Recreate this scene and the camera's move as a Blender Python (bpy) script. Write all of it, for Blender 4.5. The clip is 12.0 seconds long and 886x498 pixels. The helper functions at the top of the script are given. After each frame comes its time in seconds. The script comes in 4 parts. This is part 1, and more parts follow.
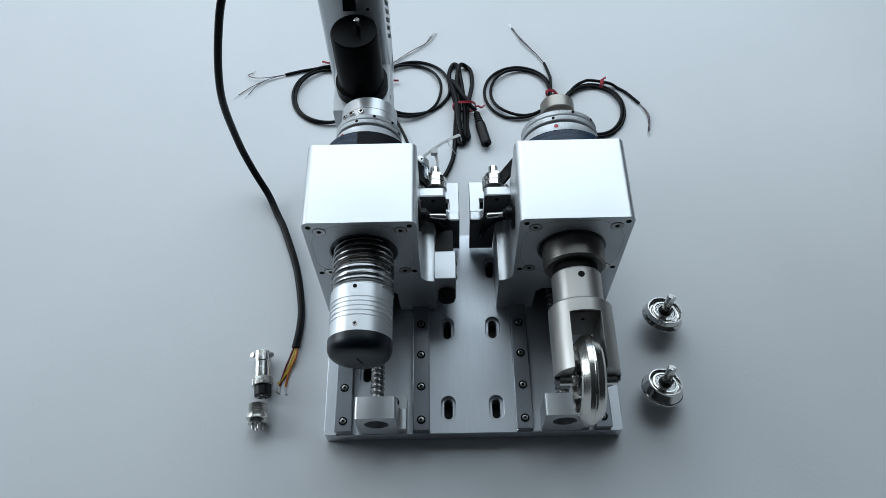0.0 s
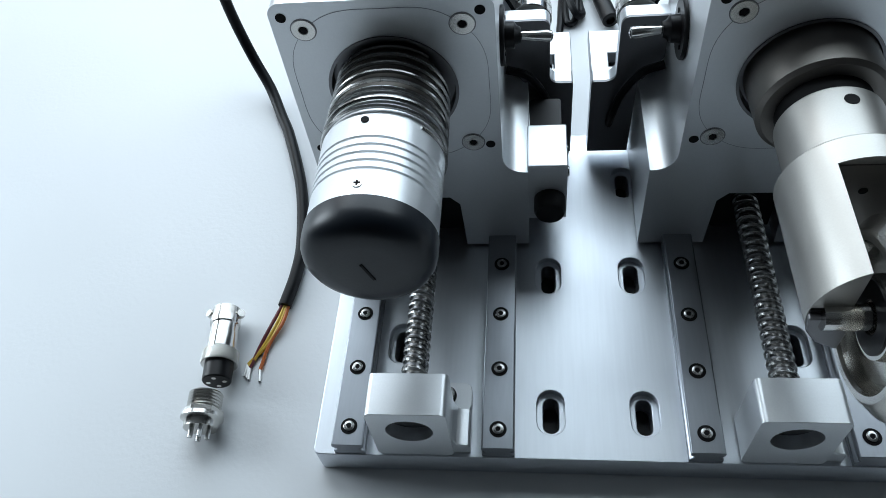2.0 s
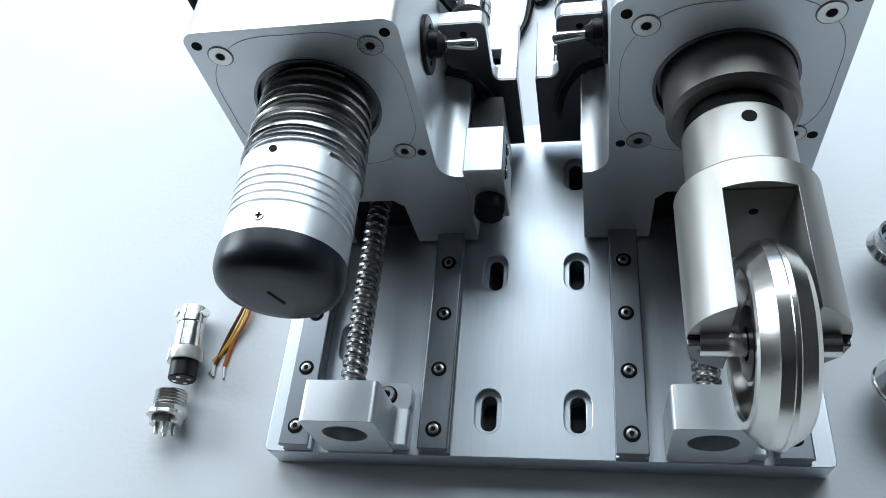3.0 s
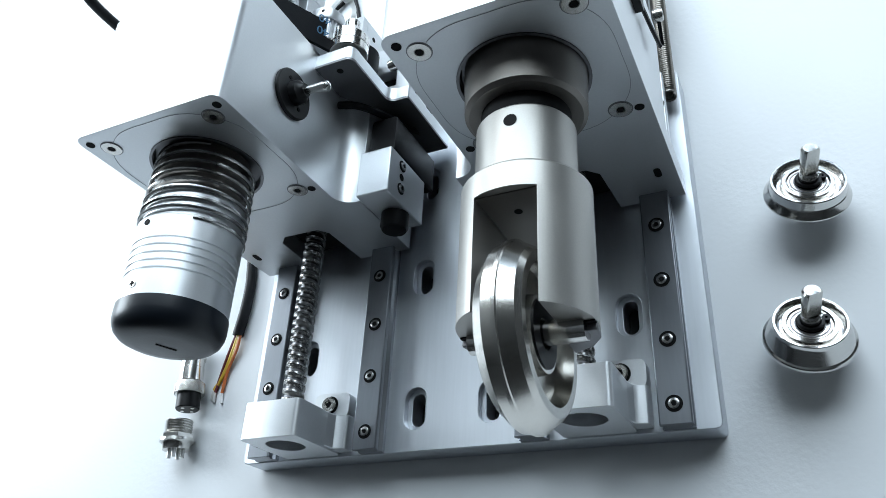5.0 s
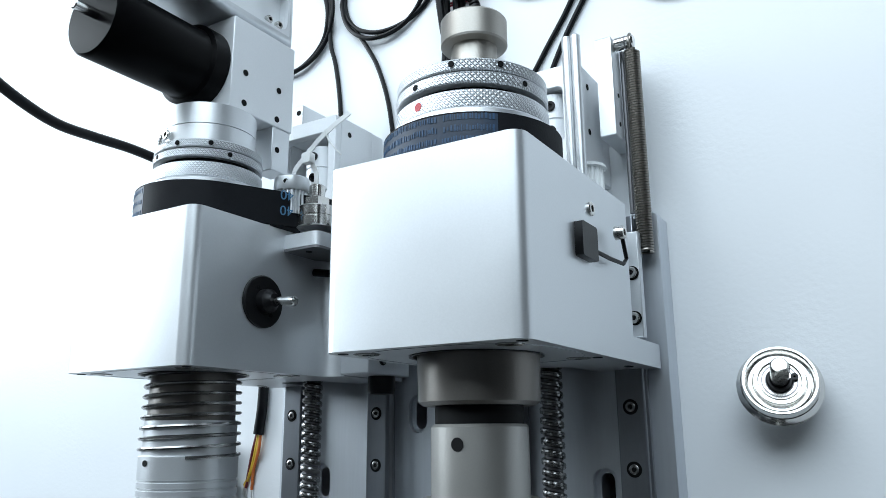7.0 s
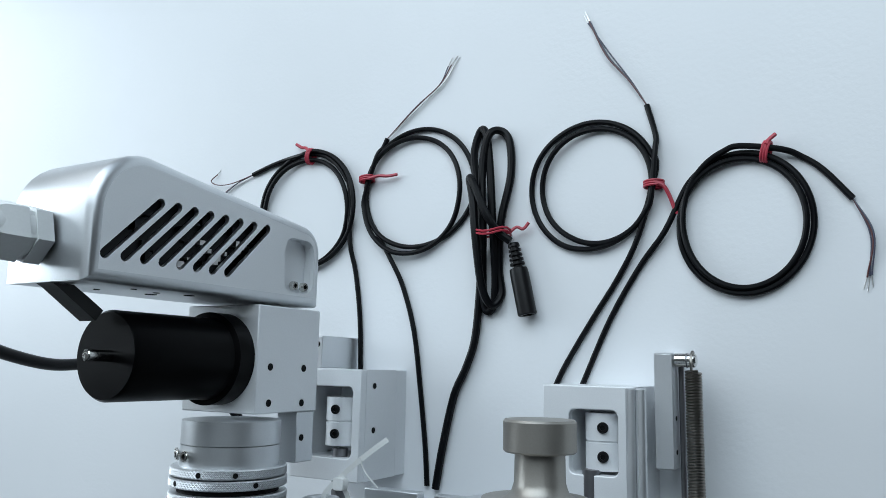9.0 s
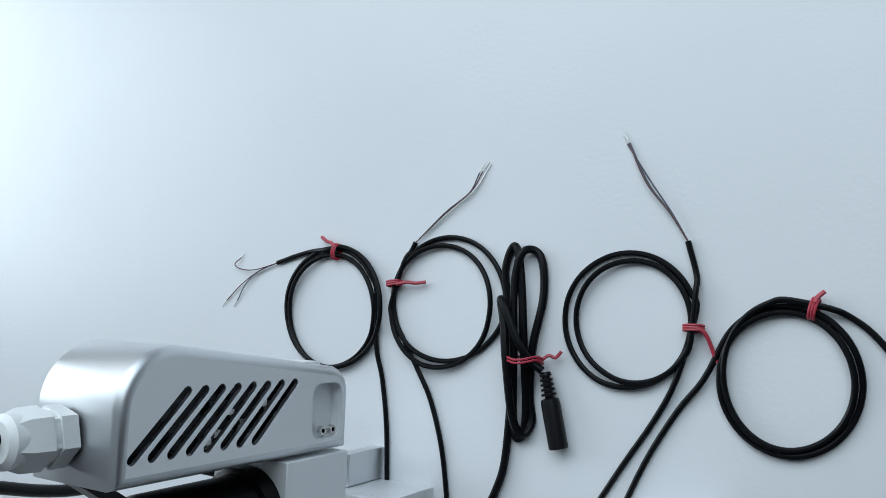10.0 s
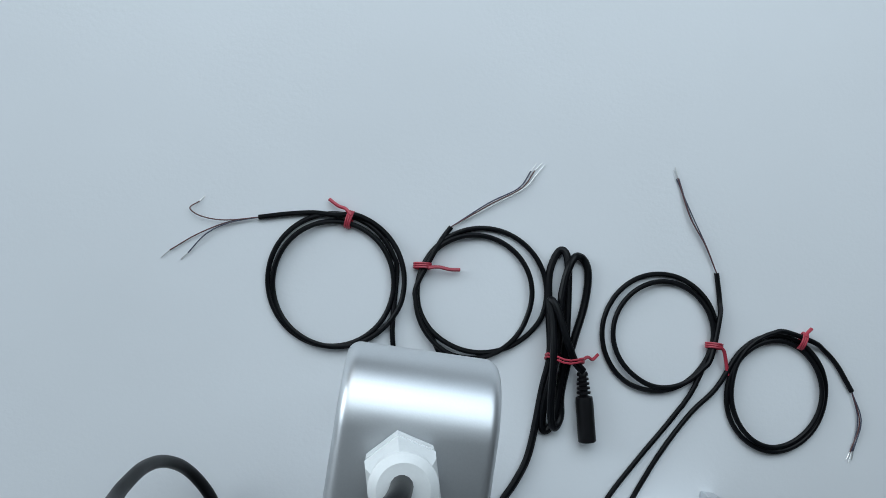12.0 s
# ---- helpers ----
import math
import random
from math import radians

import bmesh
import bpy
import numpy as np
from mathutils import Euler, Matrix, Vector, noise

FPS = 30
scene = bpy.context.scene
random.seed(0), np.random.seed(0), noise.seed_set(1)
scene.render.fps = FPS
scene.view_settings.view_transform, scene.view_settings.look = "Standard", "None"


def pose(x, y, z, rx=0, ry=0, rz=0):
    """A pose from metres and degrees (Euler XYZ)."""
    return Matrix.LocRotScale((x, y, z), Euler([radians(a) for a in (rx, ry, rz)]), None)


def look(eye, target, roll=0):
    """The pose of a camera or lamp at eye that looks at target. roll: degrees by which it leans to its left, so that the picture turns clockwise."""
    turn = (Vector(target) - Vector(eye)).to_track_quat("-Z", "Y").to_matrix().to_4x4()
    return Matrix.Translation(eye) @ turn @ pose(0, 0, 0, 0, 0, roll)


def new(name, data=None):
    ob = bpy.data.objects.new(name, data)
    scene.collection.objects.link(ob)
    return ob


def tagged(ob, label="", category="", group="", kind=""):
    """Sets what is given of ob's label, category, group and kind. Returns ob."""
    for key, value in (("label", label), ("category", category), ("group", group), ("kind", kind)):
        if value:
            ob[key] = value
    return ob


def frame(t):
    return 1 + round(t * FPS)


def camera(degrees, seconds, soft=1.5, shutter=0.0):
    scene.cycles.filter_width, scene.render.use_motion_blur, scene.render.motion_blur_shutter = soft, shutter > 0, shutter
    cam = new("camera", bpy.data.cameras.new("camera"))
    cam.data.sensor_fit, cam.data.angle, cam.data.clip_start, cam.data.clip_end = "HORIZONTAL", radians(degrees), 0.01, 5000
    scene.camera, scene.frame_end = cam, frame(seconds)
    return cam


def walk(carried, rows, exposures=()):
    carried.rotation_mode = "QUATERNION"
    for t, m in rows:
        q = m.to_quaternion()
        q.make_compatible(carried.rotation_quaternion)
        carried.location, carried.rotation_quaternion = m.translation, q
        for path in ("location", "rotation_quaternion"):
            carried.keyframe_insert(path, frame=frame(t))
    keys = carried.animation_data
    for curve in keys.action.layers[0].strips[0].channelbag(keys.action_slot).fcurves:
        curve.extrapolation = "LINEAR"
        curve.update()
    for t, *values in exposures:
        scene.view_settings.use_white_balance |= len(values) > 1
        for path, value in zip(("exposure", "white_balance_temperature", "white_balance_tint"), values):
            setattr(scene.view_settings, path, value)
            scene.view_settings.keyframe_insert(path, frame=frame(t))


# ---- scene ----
cam = camera(60.0, 12.0, soft=0.8)

PATH = [
    (0, (-0.0141, -0.1596, 0.5586), (-0.0168, 0.0422, 0.2132), -1.86),
    (0.5, (-0.0297, -0.1704, 0.4265), (-0.0391, 0.0529, 0.0947), -4.07),
    (1, (-0.0335, -0.1661, 0.3390), (-0.0506, 0.0638, 0.0121), -5.68),
    (1.5, (-0.0329, -0.1315, 0.2917), (-0.0598, 0.1085, -0.0271), -6.33),
    (2, (-0.0222, -0.1039, 0.2892), (-0.0695, 0.1339, -0.0290), -9.40),
    (2.5, (-0.0032, -0.0866, 0.3006), (-0.0651, 0.1381, -0.0245), -12.78),
    (3, (0.0243, -0.0848, 0.3036), (-0.0504, 0.1265, -0.0278), -17.50),
    (3.5, (0.0529, -0.0874, 0.3131), (-0.0341, 0.1180, -0.0189), -21.82),
    (3.7, (0.0641, -0.0861, 0.3159), (-0.0276, 0.1154, -0.0172), -23.90),
    (5.3, (0.1566, -0.0699, 0.2972), (-0.0164, 0.1189, -0.0101), -47.48),
    (5.5, (0.1653, -0.0631, 0.2997), (-0.0119, 0.1208, -0.0081), -49.38),
    (6, (0.1851, -0.0259, 0.3128), (-0.0048, 0.1315, -0.0021), -56.14),
    (6.5, (0.1992, 0.0244, 0.3271), (-0.0016, 0.1487, 0.0042), -63.59),
    (6.7, (0.2005, 0.0470, 0.3316), (-0.0035, 0.1563, 0.0053), -66.71),
    (8.3, (0.1764, 0.1802, 0.3643), (-0.0067, 0.2541, 0.0164), -70.71),
    (8.5, (0.1759, 0.1994, 0.3632), (-0.0116, 0.2699, 0.0170), -71.69),
    (9, (0.1729, 0.2464, 0.3595), (-0.0207, 0.3075, 0.0149), -73.64),
    (9.5, (0.1707, 0.2884, 0.3603), (-0.0301, 0.3416, 0.0185), -75.21),
    (10, (0.1654, 0.3340, 0.3635), (-0.0372, 0.3707, 0.0206), -79.26),
    (10.5, (0.1537, 0.3628, 0.3679), (-0.0427, 0.3843, 0.0201), -81.32),
    (11, (0.1092, 0.3696, 0.3874), (-0.0565, 0.3837, 0.0236), -80.75),
    (11.5, (0.0300, 0.3610, 0.4085), (-0.0714, 0.3788, 0.0218), -76.60),
    (12, (-0.0958, 0.3402, 0.4150), (-0.0701, 0.3634, 0.0166), 56.50),
]
walk(cam, [(t, look(eye, target, roll)) for t, eye, target, roll in PATH], [(0.0,-0.42),(0.5,-0.40),(1.0,-0.04),(1.5,0.15),(2.5,0.40),(3.5,0.60),(6.0,0.70),(6.5,0.66),(8.3,-0.05),(9.5,-0.27),(10.5,-0.46),(11.5,-0.58),(12.0,-0.55)])

WINDOW_POWER = 38.5
WEST_POWER = 46.0
TABLE_COLOUR = (0.75, 0.77, 0.79)

# ---- light ----
world = bpy.data.worlds.new("daylight")
scene.world = world
world.use_nodes = True
wn = world.node_tree.nodes
sky = wn.new("ShaderNodeTexSky")
sky.sky_type, sky.sun_disc = "NISHITA", False
sky.sun_elevation, sky.sun_rotation = radians(35), radians(-40)
wn["Background"].inputs[1].default_value = 0.08
world.node_tree.links.new(sky.outputs[0], wn["Background"].inputs[0])

lamp = new("window_light", bpy.data.lights.new("window_light", "AREA"))
lamp.data.shape, lamp.data.size, lamp.data.size_y = "RECTANGLE", 2.6, 1.3
lamp.data.energy, lamp.data.color = WINDOW_POWER, (0.775, 0.91, 1.0)
lamp.matrix_world = look((0.05, 1.36, 1.25), (0.0, 0.1, 0.0))
lamp = new("window_light", bpy.data.lights.new("window_light", "AREA"))
lamp.data.shape, lamp.data.size, lamp.data.size_y = "RECTANGLE", 1.3, 1.3
lamp.data.energy, lamp.data.color = WEST_POWER, (0.80, 0.92, 1.0)
lamp.matrix_world = look((-2.48, 1.00, 1.00), (0.0, 0.2, 0.0))


# ---- materials ----
def shader(name):
    m = bpy.data.materials.new(name)
    m.use_nodes = True
    return m, m.node_tree.nodes, m.node_tree.links, m.node_tree.nodes["Principled BSDF"]


def noise_tex(nodes, links, scale, detail=3.0, stretch=(1, 1, 1), rough=0.5):
    tc, mp, nz = nodes.new("ShaderNodeTexCoord"), nodes.new("ShaderNodeMapping"), nodes.new("ShaderNodeTexNoise")
    mp.inputs["Scale"].default_value = stretch
    nz.inputs["Scale"].default_value, nz.inputs["Detail"].default_value = scale, detail
    nz.inputs["Roughness"].default_value = rough
    links.new(tc.outputs["Object"], mp.inputs["Vector"])
    links.new(mp.outputs["Vector"], nz.inputs["Vector"])
    return nz


def make(name, colour, metal=0.0, rough=0.5, vary=0.06, grain=900.0, patch=18.0, bump=0.0, stretch=(1, 1, 1), rough_vary=0.1, spec=0.5):
    """A surface with fine grain and broad unevenness in colour, gloss and relief."""
    m, nodes, links, b = shader(name)
    fine, broad = noise_tex(nodes, links, grain, 2.0, stretch), noise_tex(nodes, links, patch, 4.0)
    add = nodes.new("ShaderNodeMath")
    add.operation = "ADD"
    links.new(fine.outputs[0], add.inputs[0])
    links.new(broad.outputs[0], add.inputs[1])
    ramp = nodes.new("ShaderNodeMapRange")
    ramp.inputs[1].default_value, ramp.inputs[2].default_value = 0.6, 1.4
    ramp.inputs[3].default_value, ramp.inputs[4].default_value = 1 - vary, 1 + vary
    links.new(add.outputs[0], ramp.inputs[0])
    mix = nodes.new("ShaderNodeVectorMath")
    mix.operation = "SCALE"
    mix.inputs[0].default_value = colour
    links.new(ramp.outputs[0], mix.inputs["Scale"])
    links.new(mix.outputs[0], b.inputs["Base Color"])
    rr = nodes.new("ShaderNodeMapRange")
    rr.inputs[1].default_value, rr.inputs[2].default_value = 0.3, 0.7
    rr.inputs[3].default_value, rr.inputs[4].default_value = rough * (1 - rough_vary), rough * (1 + rough_vary)
    links.new(broad.outputs[0], rr.inputs[0])
    links.new(rr.outputs[0], b.inputs["Roughness"])
    b.inputs["Metallic"].default_value = metal
    b.inputs["Specular IOR Level"].default_value = spec
    if bump:
        bp = nodes.new("ShaderNodeBump")
        bp.inputs["Strength"].default_value, bp.inputs["Distance"].default_value = bump, 0.0004
        links.new(fine.outputs[0], bp.inputs["Height"])
        links.new(bp.outputs[0], b.inputs["Normal"])
    return m


ALU = make("anodised_aluminium", (0.66, 0.68, 0.70), 0.85, 0.40, 0.03, 1500, 25, 0.05)
ALU_BASE = make("brushed_aluminium", (0.64, 0.67, 0.71), 1.0, 0.44, 0.04, 700, 20, 0.04, (1, 0.06, 1))
ALU_DARK = make("dull_aluminium", (0.20, 0.20, 0.21), 0.85, 0.42, 0.05, 1200, 25, 0.05)
MILLED = make("milled_aluminium", (0.90, 0.91, 0.92), 1.0, 0.34, 0.02, 1500, 25, 0.0)
COVER = make("satin_silver_coat", (0.80, 0.82, 0.84), 0.22, 0.42, 0.03, 1500, 25, 0.05)
TAUPE = make("hard_anodised_taupe", (0.20, 0.185, 0.170), 0.8, 0.38, 0.05, 1600, 30, 0.08)
TAUPE_LIGHT = make("anodised_taupe", (0.36, 0.34, 0.31), 0.8, 0.42, 0.05, 1600, 30, 0.08)
FORK = make("bead_blasted_steel", (0.40, 0.39, 0.37), 0.85, 0.42, 0.04, 1800, 30, 0.08)
STEEL = make("polished_steel", (0.66, 0.65, 0.63), 1.0, 0.16, 0.04, 800, 40, 0.0)
RAIL = make("ground_rail_steel", (0.27, 0.285, 0.31), 0.95, 0.34, 0.05, 900, 25, 0.05, (1, 0.1, 1))
SCREW_STEEL = make("rolled_screw_steel", (0.36, 0.36, 0.355), 1.0, 0.26, 0.06, 1200, 60, 0.0)
SPRING = make("dull_spring_steel", (0.30, 0.28, 0.255), 1.0, 0.34, 0.06, 1200, 60, 0.0)
BOLT = make("nickel_bolt", (0.62, 0.61, 0.58), 1.0, 0.25, 0.05, 1500, 90, 0.0)
HOLE = make("blackened_recess", (0.004, 0.004, 0.0045), 0.0, 0.7, 0.1, spec=0.15)
CAP = make("black_rubber_cap", (0.004, 0.007, 0.012), 0.0, 0.36, 0.1, 900, 30, 0.05, spec=0.4)
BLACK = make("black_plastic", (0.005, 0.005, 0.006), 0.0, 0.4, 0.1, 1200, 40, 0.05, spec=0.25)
MOTOR = make("black_motor_paint", (0.0025, 0.0025, 0.003), 0.0, 0.32, 0.1, 1400, 40, 0.05, spec=0.08)
WHEEL = make("turned_steel", (0.68, 0.66, 0.62), 1.0, 0.22, 0.05, 700, 40, 0.03)
CABLE = make("black_cable_sheath", (0.0028, 0.0032, 0.0044), 0.0, 0.38, 0.12, 1500, 60, 0.06, spec=0.16)
BELT = make("black_timing_belt", (0.005, 0.006, 0.008), 0.0, 0.6, 0.15, 1500, 60, 0.15, spec=0.15)
PRINT = make("blue_belt_print", (0.010, 0.050, 0.115), 0.0, 0.5, 0.35, 900, 120)
FADED = make("faded_blue_ground", (0.005, 0.020, 0.046), 0.0, 0.5, 0.35, 900, 120)
NUMBER = make("pale_blue_print", (0.05, 0.16, 0.28), 0.0, 0.5, 0.1)
WHITE = make("white_plastic", (0.80, 0.82, 0.82), 0.0, 0.4, 0.03)
NYLON = make("white_nylon", (0.82, 0.83, 0.82), 0.0, 0.35, 0.03)
TIE = make("red_twist_tie", (0.42, 0.035, 0.06), 0.0, 0.4, 0.12)
RED = make("red_paint", (0.45, 0.02, 0.03), 0.0, 0.4, 0.08)
YELLOW = make("yellow_wire", (0.62, 0.40, 0.04), 0.0, 0.4, 0.05)
ORANGE = make("orange_wire", (0.55, 0.14, 0.03), 0.0, 0.4, 0.05)
MAROON = make("maroon_wire", (0.13, 0.02, 0.03), 0.0, 0.4, 0.05)
GREYWIRE = make("grey_wire", (0.06, 0.065, 0.10), 0.0, 0.4, 0.05)
BROWNWIRE = make("brown_wire", (0.10, 0.035, 0.035), 0.0, 0.4, 0.05)
TIN = make("tinned_copper", (0.68, 0.68, 0.67), 0.9, 0.35, 0.05)
PAINT = make("grey_wall_paint", (0.045, 0.047, 0.050), 0.0, 0.8, 0.03, 300, 3)
CEILING = make("grey_ceiling_paint", (0.14, 0.145, 0.15), 0.0, 0.8, 0.03, 300, 3)
FLOOR = make("grey_floor", (0.06, 0.058, 0.055), 0.0, 0.5, 0.08, 200, 4)

# the table: a pale, faintly hammered laminate
TABLE, tn, tl, tb = shader("pale_laminate")
broad = noise_tex(tn, tl, 5.0, 4.0)
pits = noise_tex(tn, tl, 420.0, 3.0, rough=0.6)
where = noise_tex(tn, tl, 14.0, 3.0)
mr = tn.new("ShaderNodeMapRange")
mr.inputs[1].default_value, mr.inputs[2].default_value = 0.3, 0.7
mr.inputs[3].default_value, mr.inputs[4].default_value = 0.97, 1.03
tl.new(broad.outputs[0], mr.inputs[0])
sc = tn.new("ShaderNodeVectorMath")
sc.operation = "SCALE"
sc.inputs[0].default_value = TABLE_COLOUR
tl.new(mr.outputs[0], sc.inputs["Scale"])
tl.new(sc.outputs[0], tb.inputs["Base Color"])
tb.inputs["Roughness"].default_value = 0.37
tb.inputs["Specular IOR Level"].default_value = 0.42
bp = tn.new("ShaderNodeBump")
bp.inputs["Distance"].default_value = 0.00025
wr = tn.new("ShaderNodeMapRange")
wr.inputs[1].default_value, wr.inputs[2].default_value, wr.inputs[3].default_value, wr.inputs[4].default_value = 0.42, 0.68, 0.15, 0.60
tl.new(where.outputs[0], wr.inputs[0])
tl.new(wr.outputs[0], bp.inputs["Strength"])
tl.new(pits.outputs[0], bp.inputs["Height"])
tl.new(bp.outputs[0], tb.inputs["Normal"])


# ---- mesh tools ----
def finish(bm, smooth=35.0):
    bmesh.ops.remove_doubles(bm, verts=bm.verts, dist=1e-7)
    bmesh.ops.recalc_face_normals(bm, faces=bm.faces)
    me = bpy.data.meshes.new("mesh")
    bm.to_mesh(me)
    bm.free()
    if smooth:
        me.shade_smooth()
        me.set_sharp_from_angle(angle=radians(smooth))
    return me


def part(name, bm, material, parent=None, label="", bev=0.0, smooth=35.0):
    """Links a bmesh as one mesh object, under a thing or a part."""
    me = finish(bm, smooth)
    me.materials.append(material)
    ob = new(name, me)
    if parent is not None:
        ob.parent = parent
        m, p = Matrix.Identity(4), parent
        while p is not None:
            m = p.matrix_parent_inverse @ p.matrix_basis @ m if p.parent else p.matrix_basis @ m
            p = p.parent
        ob.matrix_parent_inverse = m.inverted()
    if bev:
        mod = ob.modifiers.new("edges", "BEVEL")
        mod.width, mod.segments, mod.limit_method, mod.angle_limit = bev, 2, "ANGLE", radians(40)
    if label:
        tagged(ob, label)
    return ob


def thing(name, x, y, z, label, category, group="", kind=""):
    ob = new(name)
    ob.matrix_basis = pose(x, y, z)
    ob.empty_display_size = 0.01
    return tagged(ob, label, category, group, kind)


XZ = lambda u, v, w: (u, w, v)   # outline in x, z, pushed along y
XY = lambda u, v, w: (u, v, w)
YZ = lambda u, v, w: (w, u, v)


def prism(loops, w0, w1, frame3=XY, bm=None):
    """A solid from an outline and holes in it, between two levels."""
    bm = bm or bmesh.new()
    tmp = bmesh.new()
    for loop in loops:
        vs = [tmp.verts.new((u, v, 0)) for u, v in loop]
        for a, b in zip(vs, vs[1:] + vs[:1]):
            tmp.edges.new((a, b))
    bmesh.ops.triangle_fill(tmp, use_beauty=True, use_dissolve=False, edges=tmp.edges[:])
    tmp.verts.index_update()
    lo = [bm.verts.new(frame3(v.co.x, v.co.y, w0)) for v in tmp.verts]
    hi = [bm.verts.new(frame3(v.co.x, v.co.y, w1)) for v in tmp.verts]
    for f in tmp.faces:
        ids = [v.index for v in f.verts]
        bm.faces.new([lo[i] for i in ids])
        bm.faces.new([hi[i] for i in ids])
    k = 0
    for loop in loops:
        n = len(loop)
        for i in range(n):
            a, b = k + i, k + (i + 1) % n
            bm.faces.new((lo[a], lo[b], hi[b], hi[a]))
        k += n
    tmp.free()
    return bm


def circle(cx, cy, r, n=24, start=0.0, sweep=math.tau):
    return [(cx + r * math.cos(start + sweep * i / n), cy + r * math.sin(start + sweep * i / n)) for i in range(n)]


def slot(cx, cy, w, l, n=8):
    """A stadium, long in v."""
    r, h = w / 2, l / 2 - w / 2
    return [(cx + r * math.cos(a), cy + h + r * math.sin(a)) for a in [math.pi * i / n for i in range(n + 1)]] + \
           [(cx + r * math.cos(a), cy - h + r * math.sin(a)) for a in [math.pi + math.pi * i / n for i in range(n + 1)]]


def rounded(x0, x1, y0, y1, r, n=5):
    pts = []
    for cx, cy, a0 in ((x1 - r, y1 - r, 0), (x0 + r, y1 - r, 90), (x0 + r, y0 + r, 180), (x1 - r, y0 + r, 270)):
        pts += [(cx + r * math.cos(radians(a0 + 90 * i / n)), cy + r * math.sin(radians(a0 + 90 * i / n))) for i in range(n + 1)]
    return pts


def box(x0, x1, y0, y1, z0, z1, bm=None):
    return prism([[(x0, y0), (x1, y0), (x1, y1), (x0, y1)]], z0, z1, XY, bm)


def lathe(profile, origin, axis, n=40, bm=None, closed=False):
    """Turns (distance along the axis, radius) about an axis."""
    bm = bm or bmesh.new()
    o, d = Vector(origin), Vector(axis).normalized()
    s = d.orthogonal().normalized()
    t = d.cross(s)
    rings = []
    for h, r in profile:
        if r < 1e-6:
            rings.append([bm.verts.new(o + d * h)])
        else:
            rings.append([bm.verts.new(o + d * h + (s * math.cos(math.tau * i / n) + t * math.sin(math.tau * i / n)) * r) for i in range(n)])
    pairs = list(zip(rings, rings[1:]))
    if closed:
        pairs.append((rings[-1], rings[0]))
    for a, b in pairs:
        for i in range(n):
            j = (i + 1) % n
            if len(a) == 1 and len(b) == 1:
                continue
            if len(a) == 1:
                bm.faces.new((a[0], b[i], b[j]))
            elif len(b) == 1:
                bm.faces.new((a[i], b[0], a[j]))
            else:
                bm.faces.new((a[i], b[i], b[j], a[j]))
    return bm


def rod(p0, p1, r, n=16, bm=None, chamfer=0.0):
    d = (Vector(p1) - Vector(p0)).length
    c = chamfer
    prof = [(0, 0), (0, r), (d, r), (d, 0)] if not c else [(0, 0), (0, r - c), (c, r), (d - c, r), (d, r - c), (d, 0)]
    return lathe(prof, p0, Vector(p1) - Vector(p0), n, bm)


def smooth_path(pts, step=8):
    """A Catmull-Rom line through points."""
    P = [Vector(p) for p in pts]
    P = [P[0] * 2 - P[1]] + P + [P[-1] * 2 - P[-2]]
    out = []
    for i in range(1, len(P) - 2):
        for k in range(step):
            t = k / step
            out.append(0.5 * ((2 * P[i]) + (P[i + 1] - P[i - 1]) * t + (2 * P[i - 1] - 5 * P[i] + 4 * P[i + 1] - P[i + 2]) * t * t
                              + (3 * P[i] - P[i - 1] - 3 * P[i + 1] + P[i + 2]) * t ** 3))
    return out + [P[-2]]


def tube(pts, r, n=10, bm=None, r_end=None):
    bm = bm or bmesh.new()
    P = [Vector(p) for p in pts]
    up, rings = Vector((0.13, 0.21, 0.97)).normalized(), []
    for i, p in enumerate(P):
        d = (P[min(i + 1, len(P) - 1)] - P[max(i - 1, 0)]).normalized()
        s = d.cross(up)
        s = s.normalized() if s.length > 1e-3 else d.orthogonal().normalized()
        u = s.cross(d).normalized()
        up = u if abs(u.dot(up)) > 0.3 else up
        q = r if r_end is None else r + (r_end - r) * i / (len(P) - 1)
        rings.append([bm.verts.new(p + (s * math.cos(math.tau * k / n) + u * math.sin(math.tau * k / n)) * q) for k in range(n)])
    for a, b in zip(rings, rings[1:]):
        for k in range(n):
            bm.faces.new((a[k], a[(k + 1) % n], b[(k + 1) % n], b[k]))
    bm.faces.new(rings[0][::-1])
    bm.faces.new(rings[-1])
    return bm


def helix(o, axis, r, length, turns, wire, n=14, m=6, taper=0.0):
    d = Vector(axis).normalized()
    s = d.orthogonal().normalized()
    t = d.cross(s)
    k = int(turns * n)
    pts = [Vector(o) + d * (length * i / k) + (s * math.cos(math.tau * i / n) + t * math.sin(math.tau * i / n)) * (r + taper * i / k) for i in range(k + 1)]
    return tube(pts, wire, m)


def hex_socket(centre, axis, r, depth, parent, name="screw", head=BOLT, thick=0.0012):
    """A screw head with a dark hexagonal socket, sunk by depth."""
    c, d = Vector(centre), Vector(axis).normalized()
    h = part(name, lathe([(0, 0), (0, r), (thick * 0.7, r), (thick, r * 0.88), (thick, r * 0.5), (thick * 0.3, r * 0.5), (thick * 0.3, 0)], c - d * depth, d, 18), head, parent)
    part("socket", lathe([(0, 0), (0, r * 0.46), (0.0002, r * 0.46), (0.0002, 0)], c - d * (depth - thick * 0.35), d, 6), HOLE, h)
    return h


